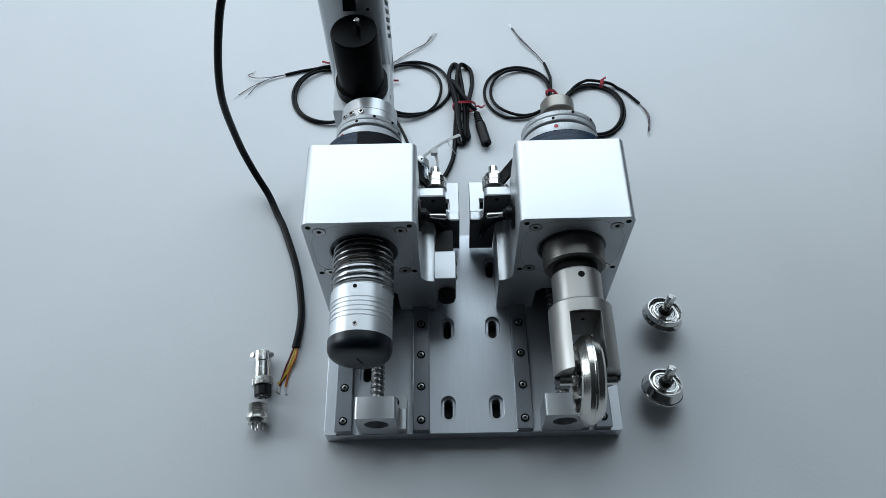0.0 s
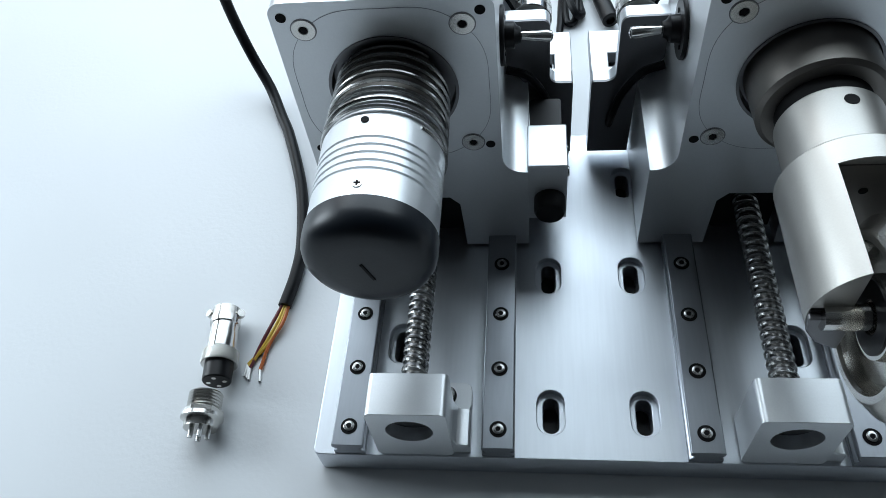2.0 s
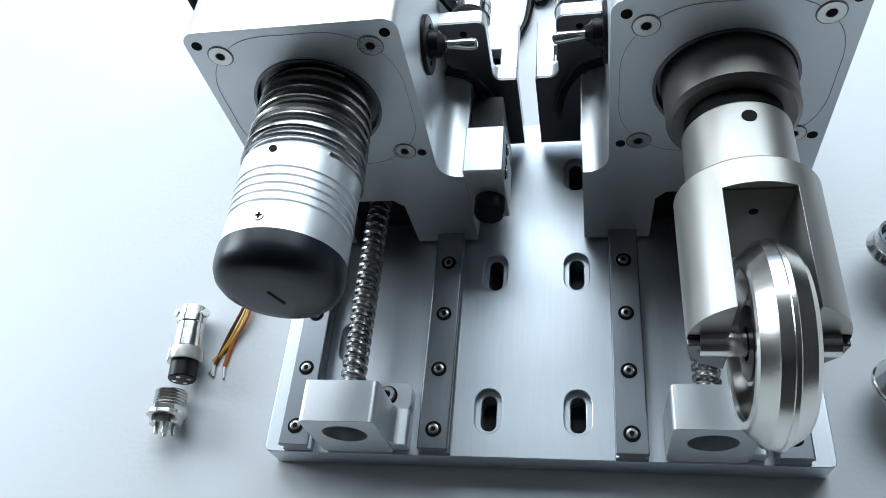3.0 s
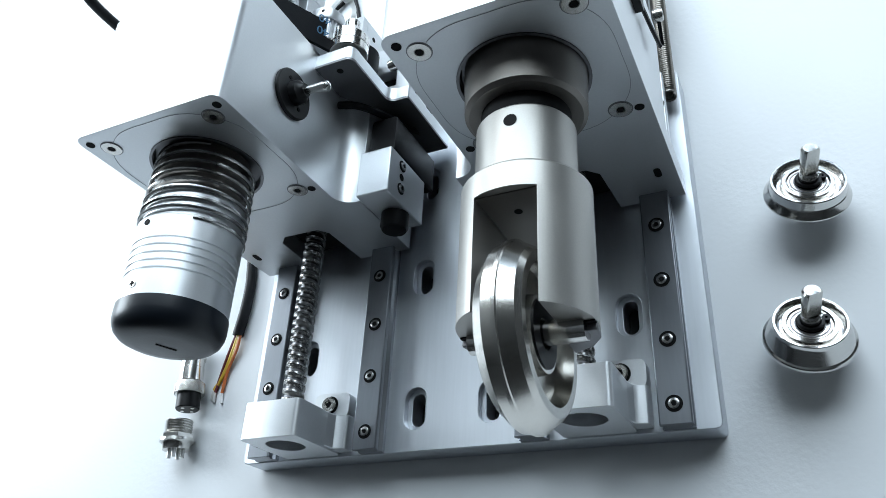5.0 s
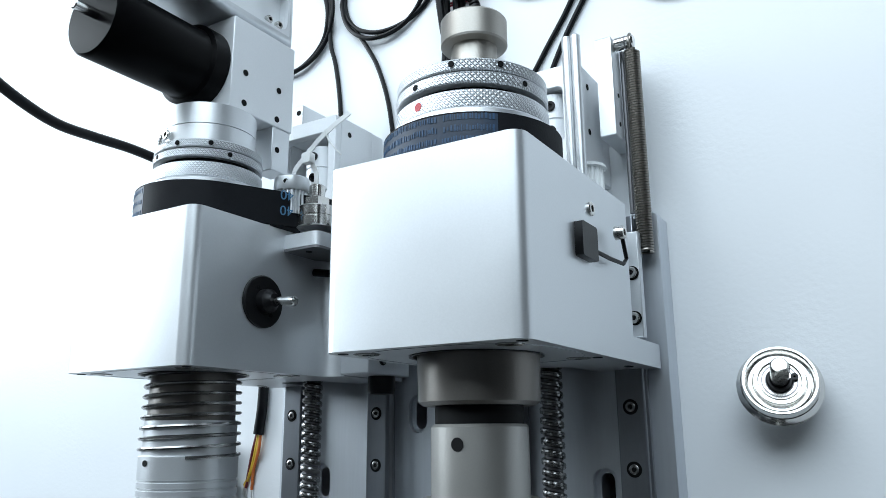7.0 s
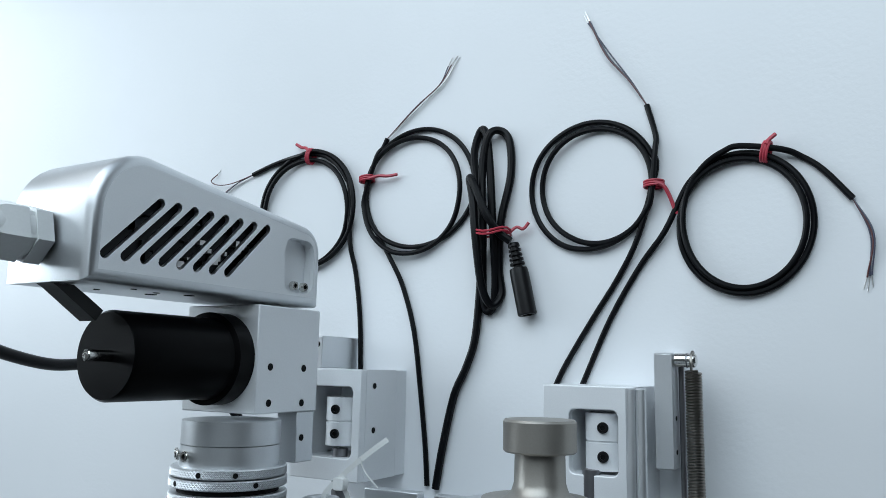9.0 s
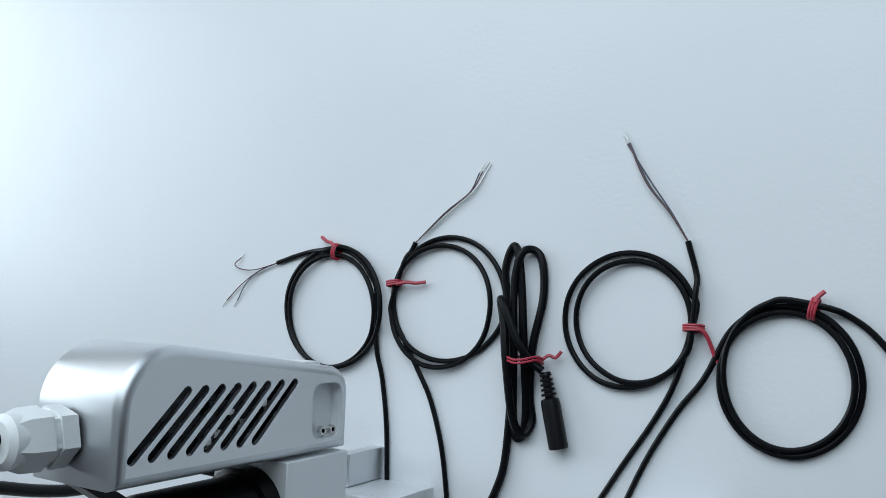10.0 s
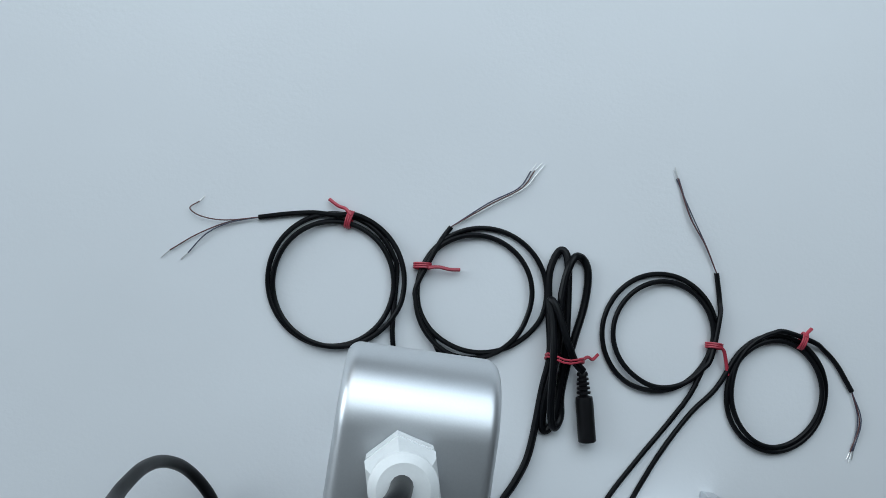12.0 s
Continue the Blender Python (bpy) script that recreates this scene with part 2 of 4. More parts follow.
# ---- room ----
ob = part("table_top", prism([rounded(-0.95, 0.75, -0.75, 0.95, 0.01)], -0.03, 0.0), TABLE, None, bev=0.002)
tagged(ob, "pale grey laminate table top with faint surface texture", "table", kind="structure")
ob = part("floor", box(-2.6, 2.2, -2.6, 1.6, -0.8, -0.75), FLOOR)
tagged(ob, "plain grey floor under the table", "floor", kind="structure")
ob = part("ceiling", box(-2.6, 2.2, -2.6, 1.6, 2.05, 2.15), CEILING)
tagged(ob, "plain painted ceiling", "ceiling", kind="structure")
wl = [[(-2.6, -0.75), (2.2, -0.75), (2.2, 2.05), (-2.6, 2.05)], [(-1.7, 0.35), (1.1, 0.35), (1.1, 1.95), (-1.7, 1.95)]]
ob = part("wall_north", prism(wl, 1.5, 1.6, XZ), PAINT)
tagged(ob, "grey wall with a window opening", "wall", kind="structure")
for nm, a in (("wall_south", (-2.6, 2.2, -2.7, -2.6, -0.75, 2.05)), ("wall_east", (2.2, 2.3, -2.6, 1.6, -0.75, 2.05))):
    tagged(part(nm, box(*a), PAINT), "plain grey painted wall", "wall", kind="structure")
wl = [[(-2.6, -0.75), (1.5, -0.75), (1.5, 2.05), (-2.6, 2.05)], [(0.25, 0.3), (1.4, 0.3), (1.4, 1.75), (0.25, 1.75)]]
tagged(part("wall_west", prism(wl, -2.7, -2.6, YZ), PAINT), "grey wall with a second window opening", "wall", kind="structure")

# ---- machine base ----
MID = 0.0012
base = thing("base_plate", MID, 0.09, 0.0, "silver brushed aluminium base plate with counterbored slots on the table", "base plate")
PLATE_X0, PLATE_X1, PLATE_Y0, PLATE_Y1, PLATE_Z = -0.1068, 0.1095, 0.0045, 0.1715, 0.0140
SLOTS = [(x, y) for x in (-0.0163, 0.0189) for y in (0.0233, 0.0871, 0.1400)] + [(-0.0770, 0.0532), (0.0790, 0.0532)]
outline = rounded(PLATE_X0, PLATE_X1, PLATE_Y0, PLATE_Y1, 0.0025, 3)
plate_bm = prism([outline] + [slot(x, y, 0.0060, 0.0146) for x, y in SLOTS], 0.0, PLATE_Z - 0.0032)
prism([outline] + [slot(x, y, 0.0106, 0.0186) for x, y in SLOTS], PLATE_Z - 0.0032, PLATE_Z, XY, plate_bm)
part("plate", plate_bm, ALU_BASE, base, bev=0.0006)
# black slabs laid in the slots in place of the shade down there
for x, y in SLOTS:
    part("slot_shade", prism([slot(x, y, 0.0058, 0.0144)], 0.0002, 0.0012), BLACK, base, "black slab standing in for the shade at a slot's bottom")

RAIL_X = (-0.0922, -0.0360, 0.0385, 0.0945)
RAIL_TOP = 0.0220
rail_section = [(-0.006, 0), (0.006, 0), (0.006, 0.0022), (0.0046, 0.0034), (0.0046, 0.0046), (0.006, 0.0058), (0.006, 0.0076), (0.0056, 0.008), (-0.0056, 0.008), (-0.006, 0.0076), (-0.006, 0.0058), (-0.0046, 0.0046), (-0.0046, 0.0034), (-0.006, 0.0022)]
for x in RAIL_X:
    rail = thing("linear_rail", x, 0.0055, PLATE_Z, "grey ground steel linear rail screwed onto the base plate", "rail", "linear rails")
    body = prism([[(x + u, PLATE_Z + v) for u, v in rail_section]], 0.0050, 0.1690, XZ)
    part("body", body, RAIL, rail, bev=0.0002)
    for k in range(7):
        y = 0.0125 + 0.025 * k
        part("counterbore", lathe([(0, 0), (0, 0.0032), (0.00015, 0.0032), (0.00015, 0)], (x, y, RAIL_TOP + 0.00005), (0, 0, 1), 20), HOLE, rail, "black recess round the screw")
        hex_socket((x, y, RAIL_TOP), (0, 0, 1), 0.0021, -0.0002, rail, head=SCREW_STEEL, thick=0.0005)



def rolled_thread(x, y, z, length, pitch, n=28):
    """A broad ridge with a shallow crease along its crown, wound round a shaft that runs along y."""
    ridge = ((0.00, 0.0037), (0.07, 0.0043), (0.14, 0.0049), (0.33, 0.0051), (0.41, 0.00485), (0.49, 0.0051), (0.68, 0.0049), (0.75, 0.0043), (0.82, 0.0037))
    bm, rows = bmesh.new(), []
    for i in range(int(length / pitch * n) + 1):
        a, y0 = math.tau * i / n, y + pitch * i / n
        rows.append([bm.verts.new((x + r * math.cos(a), y0 + pitch * u, z + r * math.sin(a))) for u, r in ridge])
    for a, b in zip(rows, rows[1:]):
        for k in range(len(ridge) - 1):
            bm.faces.new((a[k], a[k + 1], b[k + 1], b[k]))
    return bm


for x in (-0.0668, 0.0648):
    screw = thing("ball_screw", x, 0.09, 0.0350, "shiny rolled steel ball screw shaft", "ball screw", "ball screws")
    part("thread", rolled_thread(x, 0.0215, 0.0350, 0.120, 0.0041), SCREW_STEEL, screw, "rolled thread")
    part("shaft", rod((x, 0.0205, 0.0350), (x, 0.205, 0.0350), 0.0038, 18), ALU_DARK, screw)
    sup = thing("screw_support", x, 0.0135, PLATE_Z, "silver aluminium bearing support with a wide open bore at the front", "bearing support", "screw supports")
    w, top = 0.0143, 0.0488
    prof = rounded(x - w, x + w, PLATE_Z + 0.0002, top, 0.0022, 4)
    part("body", prism([prof, circle(x, 0.0350, 0.0085, 32)], 0.0052, 0.0212, XZ), ALU, sup, bev=0.0009)
    part("bore", lathe([(0, 0.0086), (0, 0), (0.001, 0), (0.001, 0.0086)], (x, 0.0105, 0.0350), (0, 1, 0), 32), ALU_DARK, sup, "dark bore of the bearing")
    # foot along the body, its bolt behind
    foot = [(x + w - 0.0004, PLATE_Z + 0.0002), (x + w + 0.0062, PLATE_Z + 0.0002), (x + w + 0.0062, 0.0200), (x + w + 0.0054, 0.0208), (x + w + 0.0028, 0.0212), (x + w + 0.0012, 0.0225), (x + w + 0.0004, 0.0255), (x + w - 0.0004, 0.0290)]
    part("foot", prism([foot], 0.0062, 0.0212, XZ), ALU, sup, bev=0.0004)
    part("ledge", prism([rounded(x + 0.0020, x + w + 0.0062, 0.0200, 0.0318, 0.0030, 4)], PLATE_Z + 0.0002, 0.0208), ALU, sup, bev=0.0005)
    bx, by = x + 0.0105, 0.0262
    part("counterbore", lathe([(0, 0), (0, 0.0042), (0.0002, 0.0042), (0.0002, 0)], (bx, by, 0.0208), (0, 0, 1), 24), HOLE, sup)
    hex_socket((bx, by, 0.0209), (0, 0, 1), 0.0035, -0.0004, sup, "bolt", thick=0.0016)


# ---- spindle heads ----
FRONT, BACK, AX_Z = 0.1030, 0.1660, 0.1075


def head(cx, s, label):
    """One carriage block; s = 1 has its inner side at +x."""
    t = thing("spindle_head", cx, 0.13, 0.02, label, "spindle head", "spindle heads")
    X = lambda u: cx + s * u

    def outl():
        pts = [(-0.0372, 0.0160)]
        pts += [(-0.0372 + 0.0050 * (1 - math.cos(radians(a))), 0.1450 - 0.0050 * (1 - math.sin(radians(a)))) for a in range(0, 91, 15)]
        pts += [(0.0372 - 0.0050 * (1 - math.sin(radians(a))), 0.1450 - 0.0050 * (1 - math.cos(radians(a)))) for a in range(0, 91, 15)]
        pts += [(0.0372, 0.085)]
        pts += [(0.0372 + 0.0085 * (1 - math.cos(radians(a))), 0.0710 - 0.0085 * math.sin(radians(a))) for a in range(0, 91, 15)]
        pts += [(0.0470, 0.0625), (0.0470, 0.0160), (0.0195, 0.0160), (0.0185, 0.0435), (0.0145, 0.0480), (-0.0040, 0.0480), (-0.0085, 0.0435), (-0.0100, 0.0160)]
        return [(X(u), v) for u, v in pts]

    full = new("blank", finish(prism([outl(), circle(X(0), AX_Z, 0.0232, 48)], FRONT, BACK, XZ)))
    cut = new("cutter", finish(box(min(X(-0.0400), X(-0.0092)), max(X(-0.0400), X(-0.0092)), 0.1130, 0.1700, 0.0100, 0.0500)))
    mod = full.modifiers.new("notch", "BOOLEAN")
    mod.object, mod.operation, mod.solver = cut, "DIFFERENCE", "EXACT"
    bpy.context.view_layer.update()
    me = bpy.data.meshes.new_from_object(full.evaluated_get(bpy.context.evaluated_depsgraph_get()))
    bpy.data.objects.remove(full)
    bpy.data.objects.remove(cut)
    bm = bmesh.new()
    bm.from_mesh(me)
    body = part("body", bm, ALU, t, bev=0.0006)
    part("bore_ring", lathe([(0.0, 0.0233), (0.0, 0.0222), (0.004, 0.0216), (0.004, 0.0), (0.008, 0.0), (0.008, 0.0233)], (X(0), FRONT - 0.0004, AX_Z), (0, 1, 0), 48), ALU_DARK, t, "dark bearing ring round the spindle")
    for u, v in ((-0.0265, 0.1345), (0.0265, 0.1345), (-0.0265, 0.0803), (0.0265, 0.0803)):
        sc = part("face_screw", lathe([(0, 0), (0, 0.0040), (0.0005, 0.0040), (0.0005, 0.0017), (0.0001, 0.0017), (0.0001, 0)], (X(u), FRONT + 0.0001, v), (0, -1, 0), 24), BOLT, t, "countersunk hexagon screw")
        part("socket", lathe([(0, 0), (0, 0.0015), (0.0001, 0.0015), (0.0001, 0)], (X(u), FRONT - 0.0002, v), (0, -1, 0), 6), HOLE, sc)
        part("screw_rim", lathe([(0, 0.0041), (0.00012, 0.0041), (0.00012, 0.0045), (0, 0.0045)], (X(u), FRONT, v), (0, -1, 0), 24, closed=True), ALU_DARK, sc)
    for u, v in ((-0.0330, 0.1395), (0.0325, 0.1395), (-0.0330, 0.0790), (0.0330, 0.0790)):
        part("threaded_hole", lathe([(0, 0), (0, 0.0018), (0.0002, 0.0018), (0.0002, 0)], (X(u), FRONT, v), (0, -1, 0), 16), HOLE, t, "small dark threaded hole")
    # nut filled out in black, which puts the arch's shade into its colour
    part("nut_block", box(min(X(-0.0088), X(0.0186)), max(X(-0.0088), X(0.0186)), 0.1120, 0.1640, 0.0165, 0.0470), BLACK, t, "screw nut inside the arch, made black for the shade there")
    car = part("carriage", prism([[(X(-0.0350), 0.0245), (X(-0.0105), 0.0245), (X(-0.0105), 0.0500), (X(-0.0270), 0.0500), (X(-0.0285), 0.0300), (X(-0.0350), 0.0290)]], 0.1150, 0.1600, XZ), ALU, t, "silver carriage block on the outer rail", bev=0.0005)
    for y in (0.1230, 0.1420):
        part("carriage_hole", lathe([(0, 0), (0, 0.0030), (0.0002, 0.0030), (0.0002, 0)], (X(-0.0318), y, 0.0297), (0, 0, 1), 18), HOLE, car)
        hex_socket((X(-0.0318), y, 0.0300), (0, 0, 1), 0.0024, -0.0008, car, thick=0.0012)
    for a0, a1 in ((-46, 46), (46, 134), (134, 226), (226, 314)):
        m = (a0 + a1) / 2
        pts = []
        for i in range(25):
            a = a0 + (a1 - a0) * i / 24
            r = 0.0375 - 0.0035 * abs(math.cos(math.pi * (a - m) / (a1 - a0))) ** 3
            pts.append((X(r * math.cos(radians(a))), FRONT - 0.00005, AX_Z + r * math.sin(radians(a))))
        part("joint_line", tube(pts, 0.00012, 5), RAIL, t, "fine joint line of the cover")
    return t, X


hl, XL = head(-0.0714, 1, "silver anodised aluminium spindle head carrying a spring-loaded tool")
hr, XR = head(0.0695, -1, "silver anodised aluminium spindle head carrying a wheel fork")

# toggle switch on each inner side
for t, X, s in ((hl, XL, 1), (hr, XR, -1)):
    wx = X(0.0372)
    sw = part("switch_plate", lathe([(0, 0), (0, 0.0112), (0.0012, 0.0112), (0.0016, 0.0107), (0.0016, 0)], (wx, 0.1320, 0.1065), (s, 0, 0), 32), BLACK, t, "round black switch plate")
    part("bushing", lathe([(0, 0), (0, 0.0052), (0.0035, 0.0050), (0.0045, 0.0036), (0.0060, 0.0028), (0.0060, 0)], (wx + s * 0.0016, 0.1320, 0.1065), (s, 0, 0), 20), BLACK, sw)
    part("lever", lathe([(0, 0), (0, 0.0015), (0.0105, 0.0023), (0.0120, 0.0020), (0.0126, 0.0009), (0.0126, 0)], (wx + s * 0.0070, 0.1318, 0.1065), (s, -0.12, 0.02), 16), STEEL, sw, "chrome toggle lever")
    for dy, dz in ((0.0055, 0.004), (-0.0055, -0.004)):
        part("screw", lathe([(0, 0), (0, 0.0009), (0.0003, 0.0009), (0.0003, 0)], (wx + s * 0.0016, 0.1320 + dy, 0.1065 + dz), (s, 0, 0), 10), HOLE, sw)
    # belt tension plate
    y0, y1 = 0.1560, 0.1635
    arc = lambda cx, cz, r, a0, a1: [(cx + r * math.cos(radians(a0 + (a1 - a0) * k / 5)), cz + r * math.sin(radians(a0 + (a1 - a0) * k / 5))) for k in range(6)]
    tp = [(0.0372, 0.0945)] + arc(0.0528, 0.0910, 0.0035, 90, 0) + arc(0.0605, 0.0657, 0.0042, 180, 270) + arc(0.0653, 0.0603, 0.0012, 90, 0) + [(0.0665, 0.0188), (0.0480, 0.0188), (0.0470, 0.0600), (0.0440, 0.0640), (0.0372, 0.0740)]
    tpl = part("tension_plate", prism([[(X(u), v) for u, v in tp]], y0 + 0.0012, y1, XZ), ALU, t, "silver belt tension plate with a dark face", bev=0.0005)
    part("dark_face", prism([[(X(u), v) for u, v in tp]], y0, y0 + 0.0011, XZ), ALU_DARK, tpl, "dark front layer of the plate", bev=0.0003)
    part("plate_hole", lathe([(0, 0), (0, 0.0015), (0.0002, 0.0015), (0.0002, 0)], (X(0.0470), y0, 0.0890), (0, -1, 0), 14), HOLE, t)
    tb2 = [(X(0.0380), 0.1637), (X(0.0664), 0.1637), (X(0.0664), 0.1920), (X(0.0380), 0.1920)]
    win = [(X(u), v) for u, v in ((0.0470, 0.1665), (0.0585, 0.1665), (0.0585, 0.1760), (0.0470, 0.1760))]
    part("back_tab", prism([tb2, win], 0.0550, 0.0610, XY), ALU, t, "silver flat tab with a rectangular opening", bev=0.0005)
    part("tab_belt", box(min(X(0.0455), X(0.0578)), max(X(0.0455), X(0.0578)), 0.1665, 0.1770, 0.0510, 0.0545), BELT, t, "black belt under the opening")
    part("sensor_wire", tube(smooth_path([(X(0.038), 0.150, 0.075), (X(0.0470), 0.149, 0.072), (X(0.0540), 0.150, 0.060), (X(0.0570), 0.153, 0.045), (X(0.0575), 0.160, 0.030)], 6), 0.0018, 10), CABLE, t, "black wire loop")
    # bearing idler on the plate
    ic = (X(0.0485), 0.1665, 0.0865)
    idl = part("idler", lathe([(0, 0), (0, 0.0082), (0.0004, 0.0087), (0.0044, 0.0087), (0.0046, 0.0082), (0.0052, 0.0082), (0.0054, 0.0087), (0.0094, 0.0087), (0.0099, 0.0082), (0.0099, 0.0)], ic, (0, 1, 0), 32), STEEL, t, "polished bearing idler")
    part("nut", lathe([(0, 0), (0, 0.0060), (0.004, 0.0060), (0.004, 0)], (ic[0], 0.1765, ic[2]), (0, 1, 0), 6), STEEL, idl)
    part("bolt_end", lathe([(0, 0), (0, 0.0036), (0.0060, 0.0036), (0.0064, 0.0030), (0.0064, 0)], (ic[0], 0.1805, ic[2]), (0, 1, 0), 20), STEEL, idl)

# adjuster block of the sprung head
ax0, ax1 = -0.0247, -0.0088
adj = part("adjuster_block", box(ax0, ax1, 0.1035, 0.1270, 0.0330, 0.0652), ALU, hl, "silver adjuster block", bev=0.0006)
for y, r in ((0.1225, 0.0028), (0.1165, 0.0017), (0.1105, 0.0028)):
    part("bolt_hole", lathe([(0, 0), (0, r), (0.0002, r), (0.0002, 0)], (ax1, y, 0.0545), (1, 0, 0), 18), HOLE, adj)
    if r > 0.002:
        hex_socket((ax1, y, 0.0545), (1, 0, 0), 0.0021, -0.0004, adj, "bolt", SCREW_STEEL, 0.0006)
# this "sensor" is an added black box for the shaded gap behind the block
part("sensor", prism([rounded(ax0 + 0.0010, ax1 - 0.0016, 0.1290, 0.1480, 0.0015, 3)], 0.0220, 0.0600), BLACK, hl, "black box added for the shade in the gap behind the block", bev=0.0006)
part("knob", lathe([(0, 0), (0, 0.0064), (0.0064, 0.0064), (0.0080, 0.0056), (0.0084, 0.0)], (-0.0158, 0.1035, 0.0455), (0, -1, 0), 24), BLACK, adj, "round black rubber stop")

# small limit switch with a spring arm on the outer side of the fork head
ox = XR(-0.0372)
ls = part("limit_switch", prism([rounded(0.1340, 0.1460, 0.0920, 0.1060, 0.001, 2)], ox - 0.001, ox + 0.0030, YZ), BLACK, hr, "small black limit switch")
part("switch_arm", tube([(ox + 0.002, 0.1380, 0.0930), (ox + 0.0030, 0.1375, 0.0800), (ox + 0.0040, 0.1375, 0.0690), (ox + 0.0045, 0.1400, 0.0665), (ox + 0.005, 0.1480, 0.0720)], 0.0008, 6), BLACK, ls)
for y, z in ((0.1480, 0.0745), (0.1540, 0.0900)):
    hex_socket((ox, y, z), (1, 0, 0), 0.0026, -0.0035 if z < 0.08 else 0.0, hr, "side_screw", thick=0.0035 if z < 0.08 else 0.001)

for t, X, s in ((hl, XL, 1), (hr, XR, -1)):
    for u in (-0.030,):
        part("oil_slot", prism([slot(X(u) , 0.036, 0.0028, 0.0062)], FRONT - 0.0002, FRONT + 0.001, XZ), HOLE, t, "small dark slot")

# ---- sprung tool on one head ----
tool = thing("spring_tool", XL(0), 0.06, AX_Z, "silver sleeve with a black rubber cap and a coil spring", "tool")
sx = XL(0)
slim = lambda outline: [(h, r * 0.925) for h, r in outline]
prof = [(0.0000, 0.0), (0.0, 0.0205), (0.0, 0.0221)]
for g in (0.0120, 0.0152, 0.0184, 0.0216, 0.0248):
    prof += [(g - 0.0006, 0.0221), (g - 0.0003, 0.0215), (g + 0.0003, 0.0215), (g + 0.0006, 0.0221)]
prof += [(0.0345, 0.0221), (0.0350, 0.0216), (0.0350, 0.0)]
part("sleeve", lathe(slim(prof), (sx, 0.0345, AX_Z), (0, 1, 0), 64), ALU, tool, "satin silver sleeve with five grooves")
part("collar", lathe(slim([(0, 0), (0, 0.0208), (0.0145, 0.0208), (0.0145, 0)]), (sx, 0.0690, AX_Z), (0, 1, 0), 48), ALU, tool, "dull silver collar")
part("shaft", lathe(slim([(0, 0), (0, 0.0198), (0.0220, 0.0192), (0.0220, 0)]), (sx, 0.0830, AX_Z), (0, 1, 0), 48), TAUPE, tool, "dark brown-grey shaft")
part("spring", helix((sx, 0.0685, AX_Z), (0, 1, 0), 0.0206, 0.0345, 8.0, 0.00075, 44, 7, -0.0010), SCREW_STEEL, tool, "thin steel coil spring")
part("cap", lathe(slim([(0, 0), (0.0002, 0.0120), (0.0008, 0.0165), (0.0019, 0.0192), (0.0036, 0.0211), (0.0060, 0.0222), (0.0082, 0.0225), (0.0125, 0.0225), (0.0125, 0.0219), (0.0125, 0.0)]), (sx, 0.0235, AX_Z), (0, 1, 0), 64), CAP, tool, "black rubber end cap with a short slit")
part("slit", prism([[(sx - 0.0014, AX_Z + 0.0036), (sx - 0.0006, AX_Z + 0.0040), (sx + 0.0022, AX_Z - 0.0036), (sx + 0.0014, AX_Z - 0.0040)]], 0.0233, 0.0236, XZ), HOLE, tool)
part("pin_hole", lathe([(0, 0), (0, 0.0013), (0.0003, 0.0013), (0.0003, 0)], (sx - 0.0022, 0.0665, AX_Z + 0.0204), (0, 0, 1), 14), HOLE, tool)
xs = part("cross_screw", lathe([(0, 0), (0, 0.0017), (0.0004, 0.0016), (0.0004, 0)], (sx - 0.0012, 0.0405, AX_Z + 0.0203), (0, 0, 1), 18), BOLT, tool)
for a, b in ((0.0010, 0.0003), (0.0003, 0.0010)):
    part("cross", box(sx - 0.0012 - a, sx - 0.0012 + a, 0.0405 - b, 0.0405 + b, AX_Z + 0.0206, AX_Z + 0.0208), HOLE, xs)

# ---- wheel fork on the other head ----
fx = XR(0.0) + 0.0008
fork = thing("wheel_fork", fx, 0.05, AX_Z, "bead-blasted steel fork spindle with a taupe flange", "fork")
part("flange", lathe([(0, 0), (0, 0.0190), (0.0012, 0.0206), (0.0198, 0.0212), (0.0198, 0)], (fx, 0.0862, AX_Z), (0, 1, 0), 56), TAUPE, fork, "dark taupe anodised flange")
part("neck", lathe([(0, 0), (0, 0.0150), (0.0100, 0.0150), (0.0100, 0)], (fx, 0.0780, AX_Z), (0, 1, 0), 40), HOLE, fork, "black recessed neck")
part("shank", lathe([(0, 0), (0, 0.0164), (0.0240, 0.0164), (0.0250, 0.0156), (0.0250, 0)], (fx, 0.0552, AX_Z), (0, 1, 0), 56), FORK, fork)
part("cross_hole", lathe([(0, 0), (0, 0.0022), (0.0002, 0.0022), (0.0002, 0)], (fx + 0.0008, 0.0738, AX_Z + 0.0163), (0, 0, 1), 18), HOLE, fork, "dark round cross hole")


def tine(sign, y0, y1, cut=0.0):
    """Half of a round bar beside the slot, its front edge cut away below."""
    r, c = 0.0206, 0.0098
    a0 = math.acos(c / r)
    pts = [(fx + sign * r * math.cos(a0 - 2 * a0 * i / 20), AX_Z + r * math.sin(a0 - 2 * a0 * i / 20)) for i in range(21)]
    bm = prism([pts], y0, y1, XZ)
    for v in bm.verts:
        if cut and v.co.y < y0 + 1e-5:
            v.co.y += cut * max(0.0, (AX_Z + 0.0190 - v.co.z)) / 0.038
    return bm


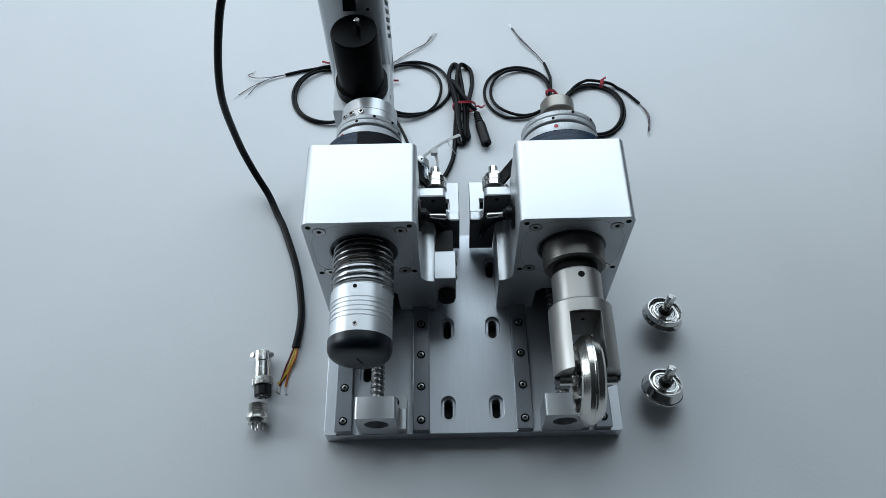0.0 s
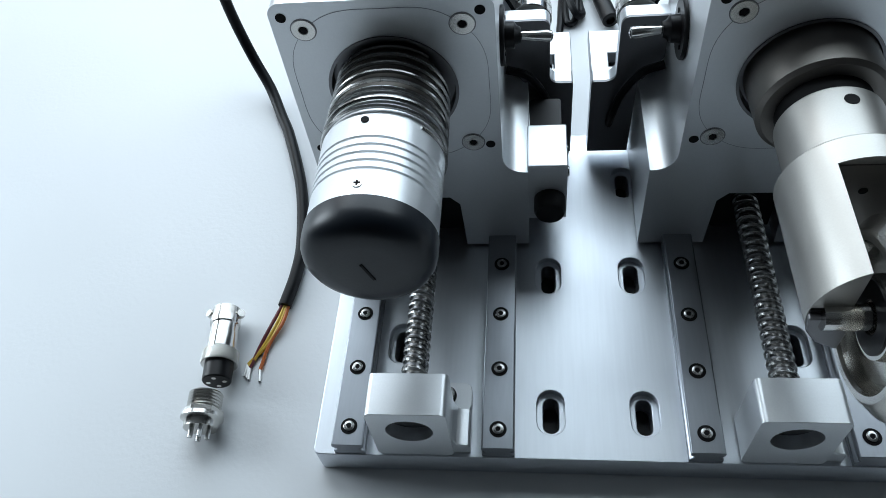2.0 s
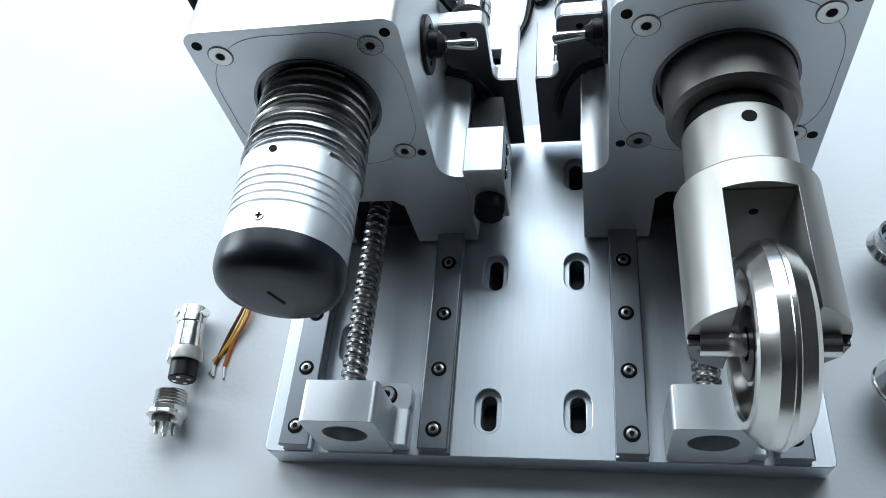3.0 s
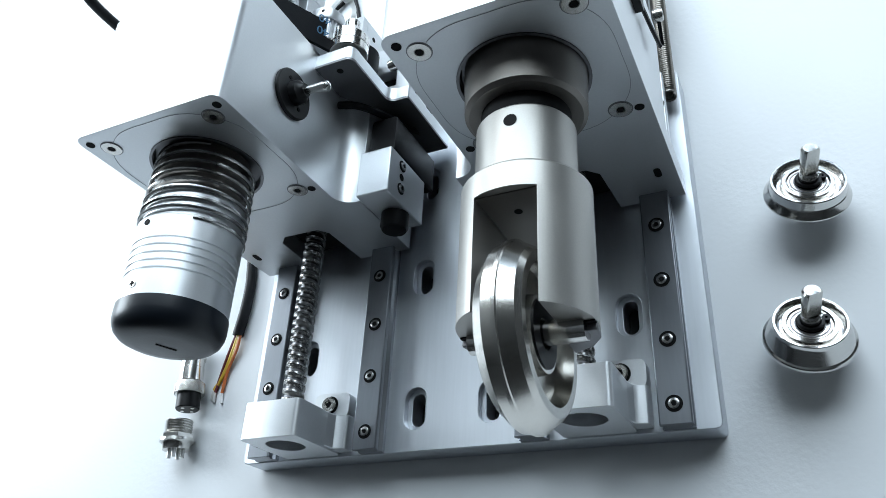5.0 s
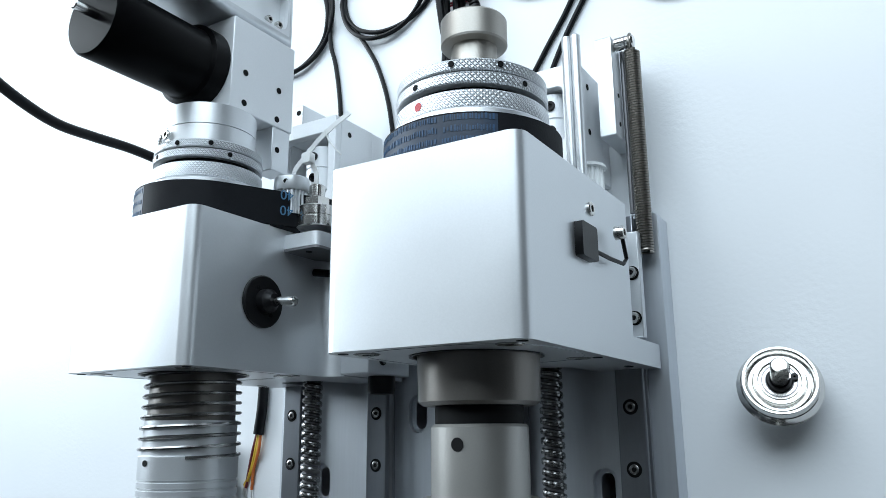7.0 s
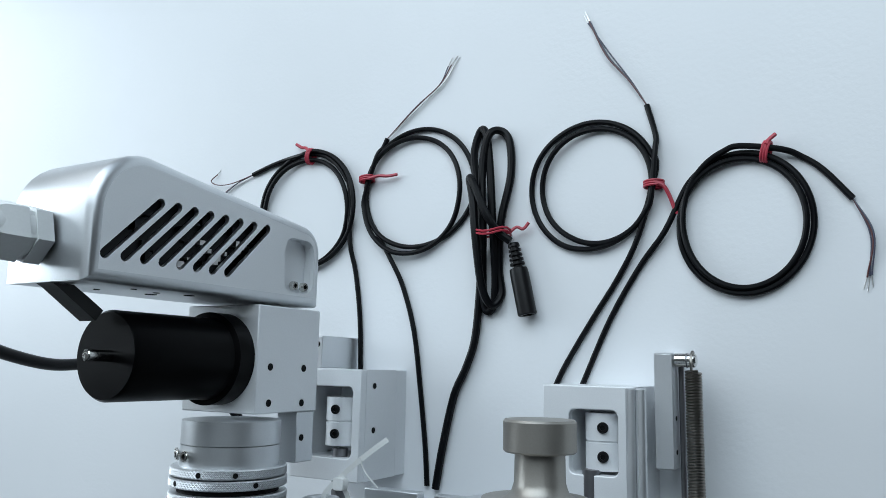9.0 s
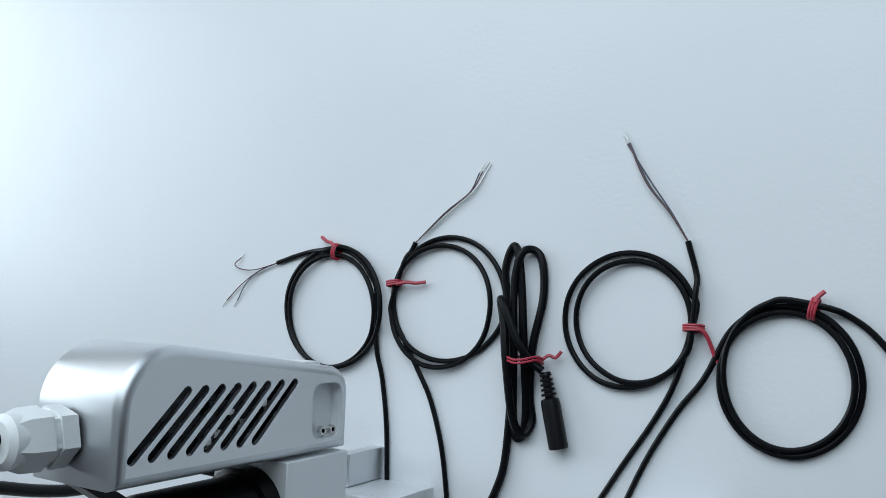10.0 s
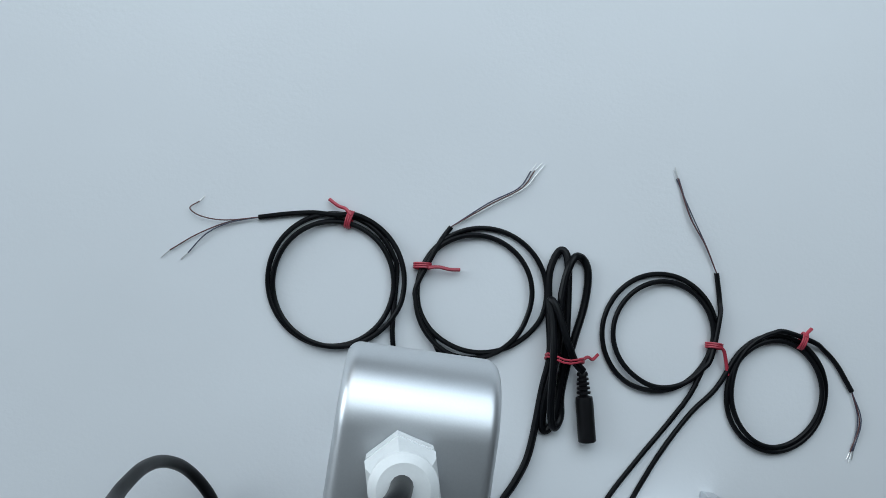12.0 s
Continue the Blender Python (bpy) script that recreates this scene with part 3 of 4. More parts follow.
part("crown", lathe([(0, 0), (0, 0.0206), (0.0085, 0.0206), (0.0100, 0.0192), (0.0100, 0)], (fx, 0.0467, AX_Z), (0, 1, 0), 56), FORK, fork)
for sg in (-1, 1):
    part("tine", tine(sg, 0.0100, 0.0472), FORK, fork, bev=0.0010)
    part("slit", box(min(fx + sg * 0.0096, fx + sg * 0.0203), max(fx + sg * 0.0096, fx + sg * 0.0203), 0.0096, 0.0125, AX_Z + 0.0002, AX_Z + 0.0020), HOLE, fork, "dark split above the axle keeper")
    part("keeper", prism([[(fx + sg * 0.0092, AX_Z), (fx + sg * 0.0206, AX_Z), (fx + sg * 0.0195, AX_Z - 0.0070), (fx + sg * 0.0160, AX_Z - 0.0120), (fx + sg * 0.0092, AX_Z - 0.0160)]], 0.0078, 0.0101, XZ), ALU_DARK, fork, "dark axle keeper", bev=0.0005)
part("slot_floor", box(fx - 0.0096, fx + 0.0096, 0.0462, 0.0468, AX_Z - 0.0175, AX_Z + 0.0175), TAUPE, fork, "dark floor of the fork slot")
part("set_hole", lathe([(0, 0), (0, 0.0013), (0.0002, 0.0013), (0.0002, 0)], (fx, 0.0462, AX_Z + 0.007), (0, -1, 0), 12), HOLE, fork)

fw = thing("fork_wheel", fx, 0.0085, AX_Z, "large turned steel guide wheel held in the fork", "wheel")
WR, WH = 0.0280, 0.0072
wheel_prof = [(-WH, WR * 0.80), (-WH * 0.92, WR * 0.835), (-WH * 0.45, WR * 0.955), (-WH * 0.40, WR * 0.972), (WH * 0.02, WR * 0.985), (WH * 0.05, WR), (WH * 0.20, WR), (WH * 0.24, WR * 0.985), (WH * 0.80, WR * 0.90), (WH, WR * 0.845),
              (WH, WR * 0.74), (WH * 0.3, WR * 0.70), (WH * 0.3, WR * 0.42), (WH * 0.7, WR * 0.40), (WH * 0.7, WR * 0.15), (-WH * 0.7, WR * 0.15), (-WH * 0.7, WR * 0.40), (-WH * 0.3, WR * 0.42), (-WH * 0.3, WR * 0.68), (-WH * 0.85, WR * 0.71), (-WH, WR * 0.73)]
part("rim", lathe(wheel_prof, (fx, 0.0085, AX_Z), (1, 0.0, 0.0), 120, closed=True), WHEEL, fw, smooth=12)
for sg in (-1, 1):
    part("seal", lathe([(sg * WH * 0.70, WR * 0.17), (sg * WH * 0.76, WR * 0.17), (sg * WH * 0.76, WR * 0.36), (sg * WH * 0.70, WR * 0.36)], (fx, 0.0085, AX_Z), (1, 0, 0), 48, closed=True), BLACK, fw, "black bearing seal")
part("axle", rod((fx - 0.0175, 0.0085, AX_Z), (fx + 0.0175, 0.0085, AX_Z), 0.0036, 20), STEEL, fw)

# ---- loose wheels on the table ----
def loose_wheel(x, y, lean, banded, label):
    """A stepped guide wheel on its axle pin; banded: a straight band over the flange, else a cone."""
    up = Vector((lean[0], lean[1], 1)).normalized()
    R, half = 0.0158, 0.0052
    o = Vector((x, y, 0.0150))
    t = thing("steel_wheel", x, y, 0.0, label, "wheel", "loose guide wheels")
    if banded:
        outer = [(-half, R * 0.80), (-half * 0.86, R * 0.87), (-half * 0.60, R * 0.90), (-half * 0.56, R * 0.985), (-half * 0.48, R), (-half * 0.36, R), (-half * 0.28, R * 0.98), (half * 0.20, R * 0.905), (half * 0.26, R * 0.885), (half * 0.92, R * 0.865), (half, R * 0.85), (half, R * 0.80)]
    else:
        outer = [(-half, R * 0.90), (-half * 0.92, R * 0.975), (-half * 0.80, R), (-half * 0.62, R), (-half * 0.52, R * 0.985), (-half * 0.45, R * 0.945), (half * 0.62, R * 0.815), (half * 0.78, R * 0.80), (half * 0.95, R * 0.795), (half, R * 0.78), (half, R * 0.735)]
    r1 = outer[-1][1]
    inner = [(half * 0.90, r1 - 0.0004), (half * 0.35, r1 - 0.0009), (half * 0.30, r1 - 0.0016), (half * 0.30, R * 0.63), (half * 0.36, R * 0.615), (half * 0.80, R * 0.60), (half * 0.86, R * 0.585), (half * 0.86, R * 0.50), (half * 0.80, R * 0.485),
             (half * 0.60, R * 0.475), (half * 0.60, R * 0.2), (-half * 0.6, R * 0.2), (-half * 0.6, R * 0.6), (-half, R * 0.63)]
    part("rim", lathe(outer + inner, o, up, 96, closed=True), STEEL, t, smooth=18)
    low = o.z / up.z - 0.0011
    part("axle", rod(o - up * low, o + up * 0.0094, 0.0033, 28, chamfer=0.0005), STEEL, t, "steel axle pin")
    # the pin's end, with a flat milled on one side
    s = up.orthogonal().normalized()
    u = up.cross(s)
    bm = lathe([(0, 0), (0, 0.0033), (0.0104, 0.0033), (0.0112, 0.0026), (0.0112, 0)], o + up * 0.0095, up, 28)
    for v in bm.verts:
        d = v.co - o
        w = (d - up * d.dot(up)).dot(Vector((0.3, -0.95, 0)).normalized())
        if w > 0.0019:
            v.co -= Vector((0.3, -0.95, 0)).normalized() * (w - 0.0019)
    part("pin_flat", bm, BOLT, t, "flattened end of the axle")
    part("bearing", lathe([(half * 0.6, 0.0034), (half * 0.78, 0.0036), (half * 0.78, 0.0073), (half * 0.6, 0.0074)], o, up, 40, closed=True), BOLT, t, "bearing with a fine seal")
    for k in (0.0048, 0.0062):
        part("seal_ring", lathe([(half * 0.76, k), (half * 0.82, k), (half * 0.82, k + 0.0004), (half * 0.76, k + 0.0004)], o, up, 40, closed=True), ALU_DARK, t)
    cl = [o + up * (half * 1.0) + (s * math.cos(a) + u * math.sin(a)) * 0.0041 for a in [radians(20 + 300 * i / 20) for i in range(21)]]
    clip = part("circlip", tube(cl, 0.0008, 6), BLACK, t, "black circlip round the axle")
    for a in (14, 326):
        c = o + up * (half * 1.0) + (s * math.cos(radians(a)) + u * math.sin(radians(a))) * 0.0054
        part("eye", lathe([(-0.0006, 0.0005), (-0.0006, 0.0014), (0.0006, 0.0014), (0.0006, 0.0005)], c, up, 12, closed=True), BLACK, clip)
    return t


loose_wheel(0.1518, 0.0948, (0.17, 0.30), True, "polished steel guide wheel leaning on its axle")
loose_wheel(0.1430, 0.0366, (0.16, 0.36), False, "polished steel guide wheel with a bright chamfered rim")

# ---- behind the heads: belts, knurled rings ----
def knurled(o, r, y0, y1, cells=90, deep=0.0005):
    """A ring with raised diamond points, turned about y."""
    bm = bmesh.new()
    n = cells * 4
    pitch = math.tau * r / cells
    rows = max(4, round((y1 - y0) / (pitch / 4)))
    rings = []
    for j in range(rows + 1):
        y = y0 + (y1 - y0) * j / rows
        v = (y - y0) / pitch
        edge = deep if j in (0, rows) else 0.0
        ring = []
        for i in range(n):
            u = i / 4
            h = max(abs((u + v) % 1 - 0.5), abs((u - v) % 1 - 0.5))
            q = r - edge - deep * (2 * h - 0.5 if h > 0.25 else 0.0)
            ring.append(bm.verts.new((o[0] + math.cos(math.tau * i / n) * q, y, o[1] + math.sin(math.tau * i / n) * q)))
        rings.append(ring)
    for a, b in zip(rings, rings[1:]):
        for i in range(n):
            k = (i + 1) % n
            bm.faces.new((a[i], b[i], b[k], a[k]))
    bm.faces.new(rings[0])
    bm.faces.new(rings[-1][::-1])
    return bm


def belt_loop(c0, r0, c1, r1, y0, y1, thick=0.0016, teeth=True):
    """An open belt round two pulleys."""
    d = Vector((c1[0] - c0[0], c1[1] - c0[1]))
    L, base_a = d.length, math.atan2(d.y, d.x)
    al = math.acos((r0 - r1) / L)

    def line(e):
        p = []
        for i in range(41):
            a = base_a + al + (math.tau - 2 * al) * i / 40
            p.append((c0[0] + (r0 + e) * math.cos(a), c0[1] + (r0 + e) * math.sin(a)))
        for i in range(17):
            a = base_a - al + 2 * al * i / 16
            p.append((c1[0] + (r1 + e) * math.cos(a), c1[1] + (r1 + e) * math.sin(a)))
        return p
    return prism([line(thick), line(0.0)], y0, y1, XZ)


def drive(t, X, s, r_belt, r_ring, ys, print_rows, red):
    c = (X(0), AX_Z)
    small = (X(0.0430), 0.0700)
    part("pulley", lathe([(0, 0), (0, r_belt), (ys[1] - ys[0], r_belt), (ys[1] - ys[0], 0)], (c[0], ys[0], c[1]), (0, 1, 0), 56), ALU, t, "silver timing pulley")
    b = part("belt", belt_loop(c, r_belt + 0.0002, small, 0.0075, ys[0], ys[1] - 0.0008), BELT, t, "black timing belt with faded blue print")
    part("small_pulley", lathe([(0, 0), (0, 0.0074), (0.012, 0.0074), (0.012, 0)], (small[0], ys[0], small[1]), (0, 1, 0), 24), ALU_DARK, t)
    # faded lines of print on the back of the belt
    rng = random.Random(5 + int(s))
    for k, (a0, a1) in enumerate(print_rows):
        field = [(c[0] + (r_belt + 0.00186) * math.cos(radians(a0 - 2 + (a1 - a0 + 4) * i / 16)), c[1] + (r_belt + 0.00186) * math.sin(radians(a0 - 2 + (a1 - a0 + 4) * i / 16))) for i in range(17)]
        field += [(c[0] + (r_belt + 0.0017) * math.cos(radians(a1 + 2 - (a1 - a0 + 4) * i / 16)), c[1] + (r_belt + 0.0017) * math.sin(radians(a1 + 2 - (a1 - a0 + 4) * i / 16))) for i in range(17)]
        part("print_field", prism([field], ys[0] + 0.0006, ys[1] - 0.0014, XZ), FADED, b, "faded blue print ground")
        for row in (0.20, 0.50, 0.80):
            a = a0
            while a < a1:
                w = rng.uniform(0.4, 1.3)
                yy = ys[0] + (ys[1] - ys[0]) * row
                rr = r_belt + 0.00195
                loop = []
                for q in (rr, rr + 0.00012):
                    loop.append((c[0] + q * math.cos(radians(a)), c[1] + q * math.sin(radians(a))))
                for q in (rr + 0.00012, rr):
                    loop.append((c[0] + q * math.cos(radians(a + w)), c[1] + q * math.sin(radians(a + w))))
                part("print_bar", prism([loop], yy - rng.uniform(0.0006, 0.0012), yy + rng.uniform(0.0006, 0.0012), XZ), PRINT, b)
                a += w + rng.uniform(0.4, 1.3)
    part("flange", lathe([(0, 0), (0, r_ring + 0.0010), (0.0022, r_ring + 0.0010), (0.0030, r_ring), (0.0030, 0)], (c[0], ys[1], c[1]), (0, 1, 0), 56), ALU, t)
    part("knurled_ring", knurled(c, r_ring, ys[2], ys[3]), ALU, t, "silver diamond-knurled ring", smooth=0)
    part("gap_ring", lathe([(0, 0), (0, r_ring * 0.86), (ys[4] - ys[3], r_ring * 0.86), (ys[4] - ys[3], 0)], (c[0], ys[3], c[1]), (0, 1, 0), 40), HOLE, t, "dark gap between the rings")
    mid = (ys[4] + ys[5]) / 2
    part("knurled_ring", knurled(c, r_ring * 0.995, ys[4], mid - 0.0003), ALU, t, "silver diamond-knurled ring", smooth=0)
    part("knurled_ring", knurled(c, r_ring * 0.985, mid + 0.0003, ys[5]), ALU, t, "silver diamond-knurled ring", smooth=0)
    for a, yy, m in ((red, (ys[2] + ys[3]) / 2, RED), (40, ys[5] - 0.0020, HOLE), (75, ys[5] - 0.0020, HOLE), (20, ys[4] + 0.0020, HOLE), (105, ys[4] + 0.0020, HOLE)):
        d = Vector((math.cos(radians(a)), 0, math.sin(radians(a))))
        q = 0.0016 if m is RED else 0.0011
        part("dimple", lathe([(0, 0), (0, q), (0.0003, q), (0.0003, 0)], Vector((c[0], yy, c[1])) + d * (r_ring - 0.0003), d, 14), m, t, "red paint mark" if m is RED else "small dark set-screw hole")


YS = (0.1672, 0.1835, 0.1865, 0.1935, 0.1958, 0.2040)
drive(hl, XL, 1, 0.0290, 0.0246, YS, ((100, 140),), 135)
drive(hr, XR, -1, 0.0308, 0.0282, (0.1672, 0.1800, 0.1828, 0.1895, 0.1918, 0.2010), ((48, 78), (82, 135)), 102)

# belt number on the sprung head's belt
for txt, dx, dy in (("40", 0.0, 0.0), ("40", 0.0, -0.0072)):
    cu = bpy.data.curves.new("number", "FONT")
    cu.body, cu.size, cu.extrude, cu.align_x = txt, 0.0062, 0.00005, "CENTER"
    tmp = bpy.data.objects.new("number", cu)
    me = bpy.data.meshes.new_from_object(tmp)
    bpy.data.objects.remove(tmp)
    me.materials.append(NUMBER)
    ob = new("belt_number", me)
    ob.matrix_basis = pose(-0.0297 + dx, 0.1825 + dy, 0.0987, 0, -63.4, 180)
    ob.parent = hl
    ob.matrix_parent_inverse = hl.matrix_basis.inverted()
    tagged(ob, "pale blue printed number")

# tail spindle of the fork head
part("cap_plate", lathe([(0, 0), (0, 0.0190), (0.0022, 0.0186), (0.0022, 0)], (XR(0), 0.2010, AX_Z), (0, 1, 0), 48), TAUPE_LIGHT, hr, "taupe cap plate")
part("tail_spindle", lathe([(0, 0), (0, 0.0150), (0.0010, 0.0122), (0.0030, 0.0098), (0.0060, 0.0088), (0.0155, 0.0086), (0.0160, 0.0120), (0.0166, 0.0126), (0.0262, 0.0126), (0.0270, 0.0120), (0.0270, 0.0)], (XR(0) + 0.0014, 0.2025, AX_Z), (0, 1, 0), 56), TAUPE_LIGHT, hr, "taupe anodised spool-shaped tail spindle")

# ---- encoder unit on the sprung head ----
part("screw_ring", lathe([(0, 0), (0, 0.0208), (0.0085, 0.0208), (0.0087, 0.0200), (0.0089, 0.0208), (0.0186, 0.0208), (0.0186, 0)], (XL(0), 0.2040, AX_Z), (0, 1, 0), 56), ALU, hl, "silver ring with clamp screws")
for a in (100, 120, 138):
    d = Vector((math.cos(radians(a)), 0, math.sin(radians(a))))
    hex_socket(Vector((XL(0), 0.2085, AX_Z)) + d * 0.0210, d, 0.0023, -0.0006, hl, "clamp_screw")

unit = thing("feed_unit", -0.09, 0.25, 0.0760, "silver bracket holding a black motor beside a slotted silver cover", "motor unit")
BX0, BX1, BY0, BY1, BZ0, BZ1 = -0.0945, -0.0515, 0.2225, 0.2690, 0.0735, 0.1150
br = part("bracket", prism([[(BX0, BZ0), (BX1, BZ0), (BX1, BZ1), (BX0, BZ1)]], BY0, BY1, XZ), COVER, unit, "silver bracket block with bolt holes", bev=0.0006)
for y, z in ((0.2424, 0.1065), (0.2270, 0.1065), (0.2420, 0.0840), (0.2265, 0.0845)):
    if y > BY0:
        part("bolt_hole", lathe([(0, 0), (0, 0.0016), (0.0002, 0.0016), (0.0002, 0)], (BX1, y, z), (1, 0, 0), 16), HOLE, br, "dark bolt hole")
lug = part("lug", box(BX1 - 0.0120, BX1 - 0.0004, 0.2000, BY0, 0.0745, 0.0865), ALU, unit, bev=0.0005)
part("bolt_hole", lathe([(0, 0), (0, 0.0015), (0.0002, 0.0015), (0.0002, 0)], (BX1 - 0.0004, 0.2110, 0.0830), (1, 0, 0), 16), HOLE, lug)
# motor, upright
mc = (-0.0725, 0.2455)
mot = part("motor", lathe([(0, 0), (0, 0.0198), (0.0085, 0.0198), (0.0095, 0.0176), (0.0115, 0.0172), (0.0570, 0.0172), (0.0585, 0.0162), (0.0585, 0.0)], (mc[0], mc[1], BZ1), (0, 0, 1), 56), MOTOR, unit, "black cylindrical motor")
part("motor_shaft", rod((mc[0] + 0.003, mc[1], BZ1 + 0.0580), (mc[0] + 0.003, mc[1], BZ1 + 0.0690), 0.0022, 16, chamfer=0.0004), STEEL, mot, "short bare steel shaft")

# slotted cover, upright, with rounded ends and edges
CX0, CX1 = -0.1000, -0.0520
CY0, CZ0, CZ1 = 0.2705, 0.0735, 0.1990
cover_out = [(CY0, CZ0)]
cover_out += [(0.3085 - 0.0130 + 0.0130 * math.sin(radians(a)), CZ0 + 0.0130 - 0.0130 * math.cos(radians(a))) for a in range(0, 91, 15)]
cover_out += [(0.3190 - 0.0230 + 0.0230 * math.cos(radians(a)), CZ1 - 0.0230 + 0.0230 * math.sin(radians(a))) for a in range(0, 91, 10)]
cover_out += [(CY0, CZ1)]


def inset(loop, d):
    """A convex outline (counter-clockwise) drawn in by d."""
    out, n = [], len(loop)
    for i in range(n):
        p, a, b = Vector(loop[i]), Vector(loop[i - 1]), Vector(loop[(i + 1) % n])
        e0, e1 = (p - a).normalized(), (b - p).normalized()
        n0, n1 = Vector((-e0.y, e0.x)), Vector((-e1.y, e1.x))
        m = (n0 + n1).normalized()
        out.append(tuple(p + m * (d / max(0.4, m.dot(n0)))))
    return out


slots2, slot_lips = [], []
for k in range(8):
    zc = 0.1124 + 0.0083 * k
    w = 0.0041
    p0, p1 = Vector((0.3022, zc)), Vector((0.2804, zc + 0.0222))
    d = (p1 - p0).normalized()
    n2 = Vector((-d.y, d.x))
    for r, loops in ((w / 2, slots2), (w / 2 - 0.00015, slot_lips)):
        lp = []
        for c, sg in ((p1, 1), (p0, -1)):
            for i in range(7):
                a = radians(-90 + 180 * i / 6)
                lp.append(tuple(c + d * (sg * math.cos(a)) * r + n2 * (sg * math.sin(a)) * r))
        loops.append(lp)
pk = (0.2762, 0.3010, 0.0795, 0.1000)
pocket = rounded(*pk, 0.0055, 4)
ER = 0.0042
flat = inset(cover_out, ER)
part("cover_side", prism([flat, pocket] + slots2, CX1 - 0.0022, CX1, YZ), COVER, unit, "satin silver cover side with eight slanted vents and a pocket")
part("cover_side", prism([flat] + slots2, CX0, CX0 + 0.0025, YZ), COVER, unit)
for lp, lip in zip(slots2, slot_lips):
    part("vent_edge", prism([lp, lip], CX1 - 0.0023, CX1 - 0.0001, YZ), MILLED, unit, "milled edge of a vent")
bm = bmesh.new()
rings = []
turn_in = [radians(a) for a in range(0, 91, 15)]
for x, e in [(CX0 + ER * (1 - math.cos(a)), ER * (1 - math.sin(a))) for a in turn_in] + [(CX1 - ER * (1 - math.cos(a)), ER * (1 - math.sin(a))) for a in turn_in[::-1]]:
    rings.append([bm.verts.new((x, y, z)) for y, z in inset(cover_out, e)])
for a, b in zip(rings, rings[1:]):
    for i in range(len(a)):
        k = (i + 1) % len(a)
        bm.faces.new((a[i], a[k], b[k], b[i]))
part("cover_rim", bm, ALU, unit, "curved satin silver cover rim with rounded edges", smooth=40)
part("pocket_floor", prism([rounded(pk[0] - 0.0005, pk[1] + 0.0005, pk[2] - 0.0005, pk[3] + 0.0005, 0.0058, 4)], CX1 - 0.0066, CX1 - 0.0055, YZ), COVER, unit)
part("pocket_wall", prism([rounded(pk[0] - 0.0007, pk[1] + 0.0007, pk[2] - 0.0007, pk[3] + 0.0007, 0.0060, 4), pocket], CX1 - 0.0060, CX1 - 0.0023, YZ), COVER, unit)
for z in (0.0835, 0.0905):
    hex_socket((CX1 - 0.0055, 0.2795, z), (1, 0, 0), 0.0021, -0.0022, unit, "pocket_screw", thick=0.0022)
# black board put in for the shade inside the cover, small components on it
board = part("shade_board", box(CX1 - 0.0110, CX1 - 0.0094, 0.2735, 0.3060, 0.0990, 0.1880), BLACK, unit, "black board standing in for the shade behind the vents")
rng = random.Random(3)
for k in range(40):
    y, z, h = rng.uniform(0.2770, 0.2990), rng.uniform(0.108, 0.178), rng.uniform(0.0010, 0.0040)
    part("component", box(CX1 - 0.0094, CX1 - 0.0094 + h, y, y + rng.uniform(0.001, 0.004), z, z + rng.uniform(0.001, 0.005)), (TIN, CAP, BLACK)[k % 3], board)
part("name_strip", box(-0.0860, -0.0620, 0.3070, 0.3100, 0.0840, 0.0950), WHITE, unit, "small white sticker on the rim")
part("black_clip", prism([[(0.2580, 0.1800), (0.2690, 0.1960), (0.2703, 0.1985), (0.2703, 0.1900), (0.2660, 0.1830), (0.2620, 0.1770)]], -0.0800, -0.0710, YZ), BLACK, unit, "black bent cable clip")
for x, z, r in ((-0.0640, 0.1700, 0.0012), (-0.0680, 0.1560, 0.0014), (-0.0640, 0.1430, 0.0022), (-0.0760, 0.1520, 0.0024), (-0.0800, 0.1740, 0.0012)):
    part("plate_hole", lathe([(0, 0), (0, r), (0.0002, r), (0.0002, 0)], (x, CY0, z), (0, -1, 0), 14), HOLE, unit, "dark hole in the cover back")
gl_c = (-0.0790, 0.2870)
gl = part("cable_gland", lathe([(0, 0), (0, 0.0110), (0.0060, 0.0110), (0.0060, 0.0098), (0.0085, 0.0098), (0.0088, 0.0112), (0.0165, 0.0108), (0.0215, 0.0085), (0.0225, 0.0062), (0.0225, 0)], (gl_c[0], gl_c[1], 0.2005), (0, 0, 1), 6), WHITE, unit, "white plastic cable gland")
part("gland_collar", lathe([(0, 0), (0, 0.0092), (0.0210, 0.0092), (0.0228, 0.0070), (0.0228, 0)], (gl_c[0], gl_c[1], 0.2005), (0, 0, 1), 32), WHITE, gl)

# the unit sits a little off the spindle's axis
unit.location += Vector((-0.0050, 0.0028, -0.0045))

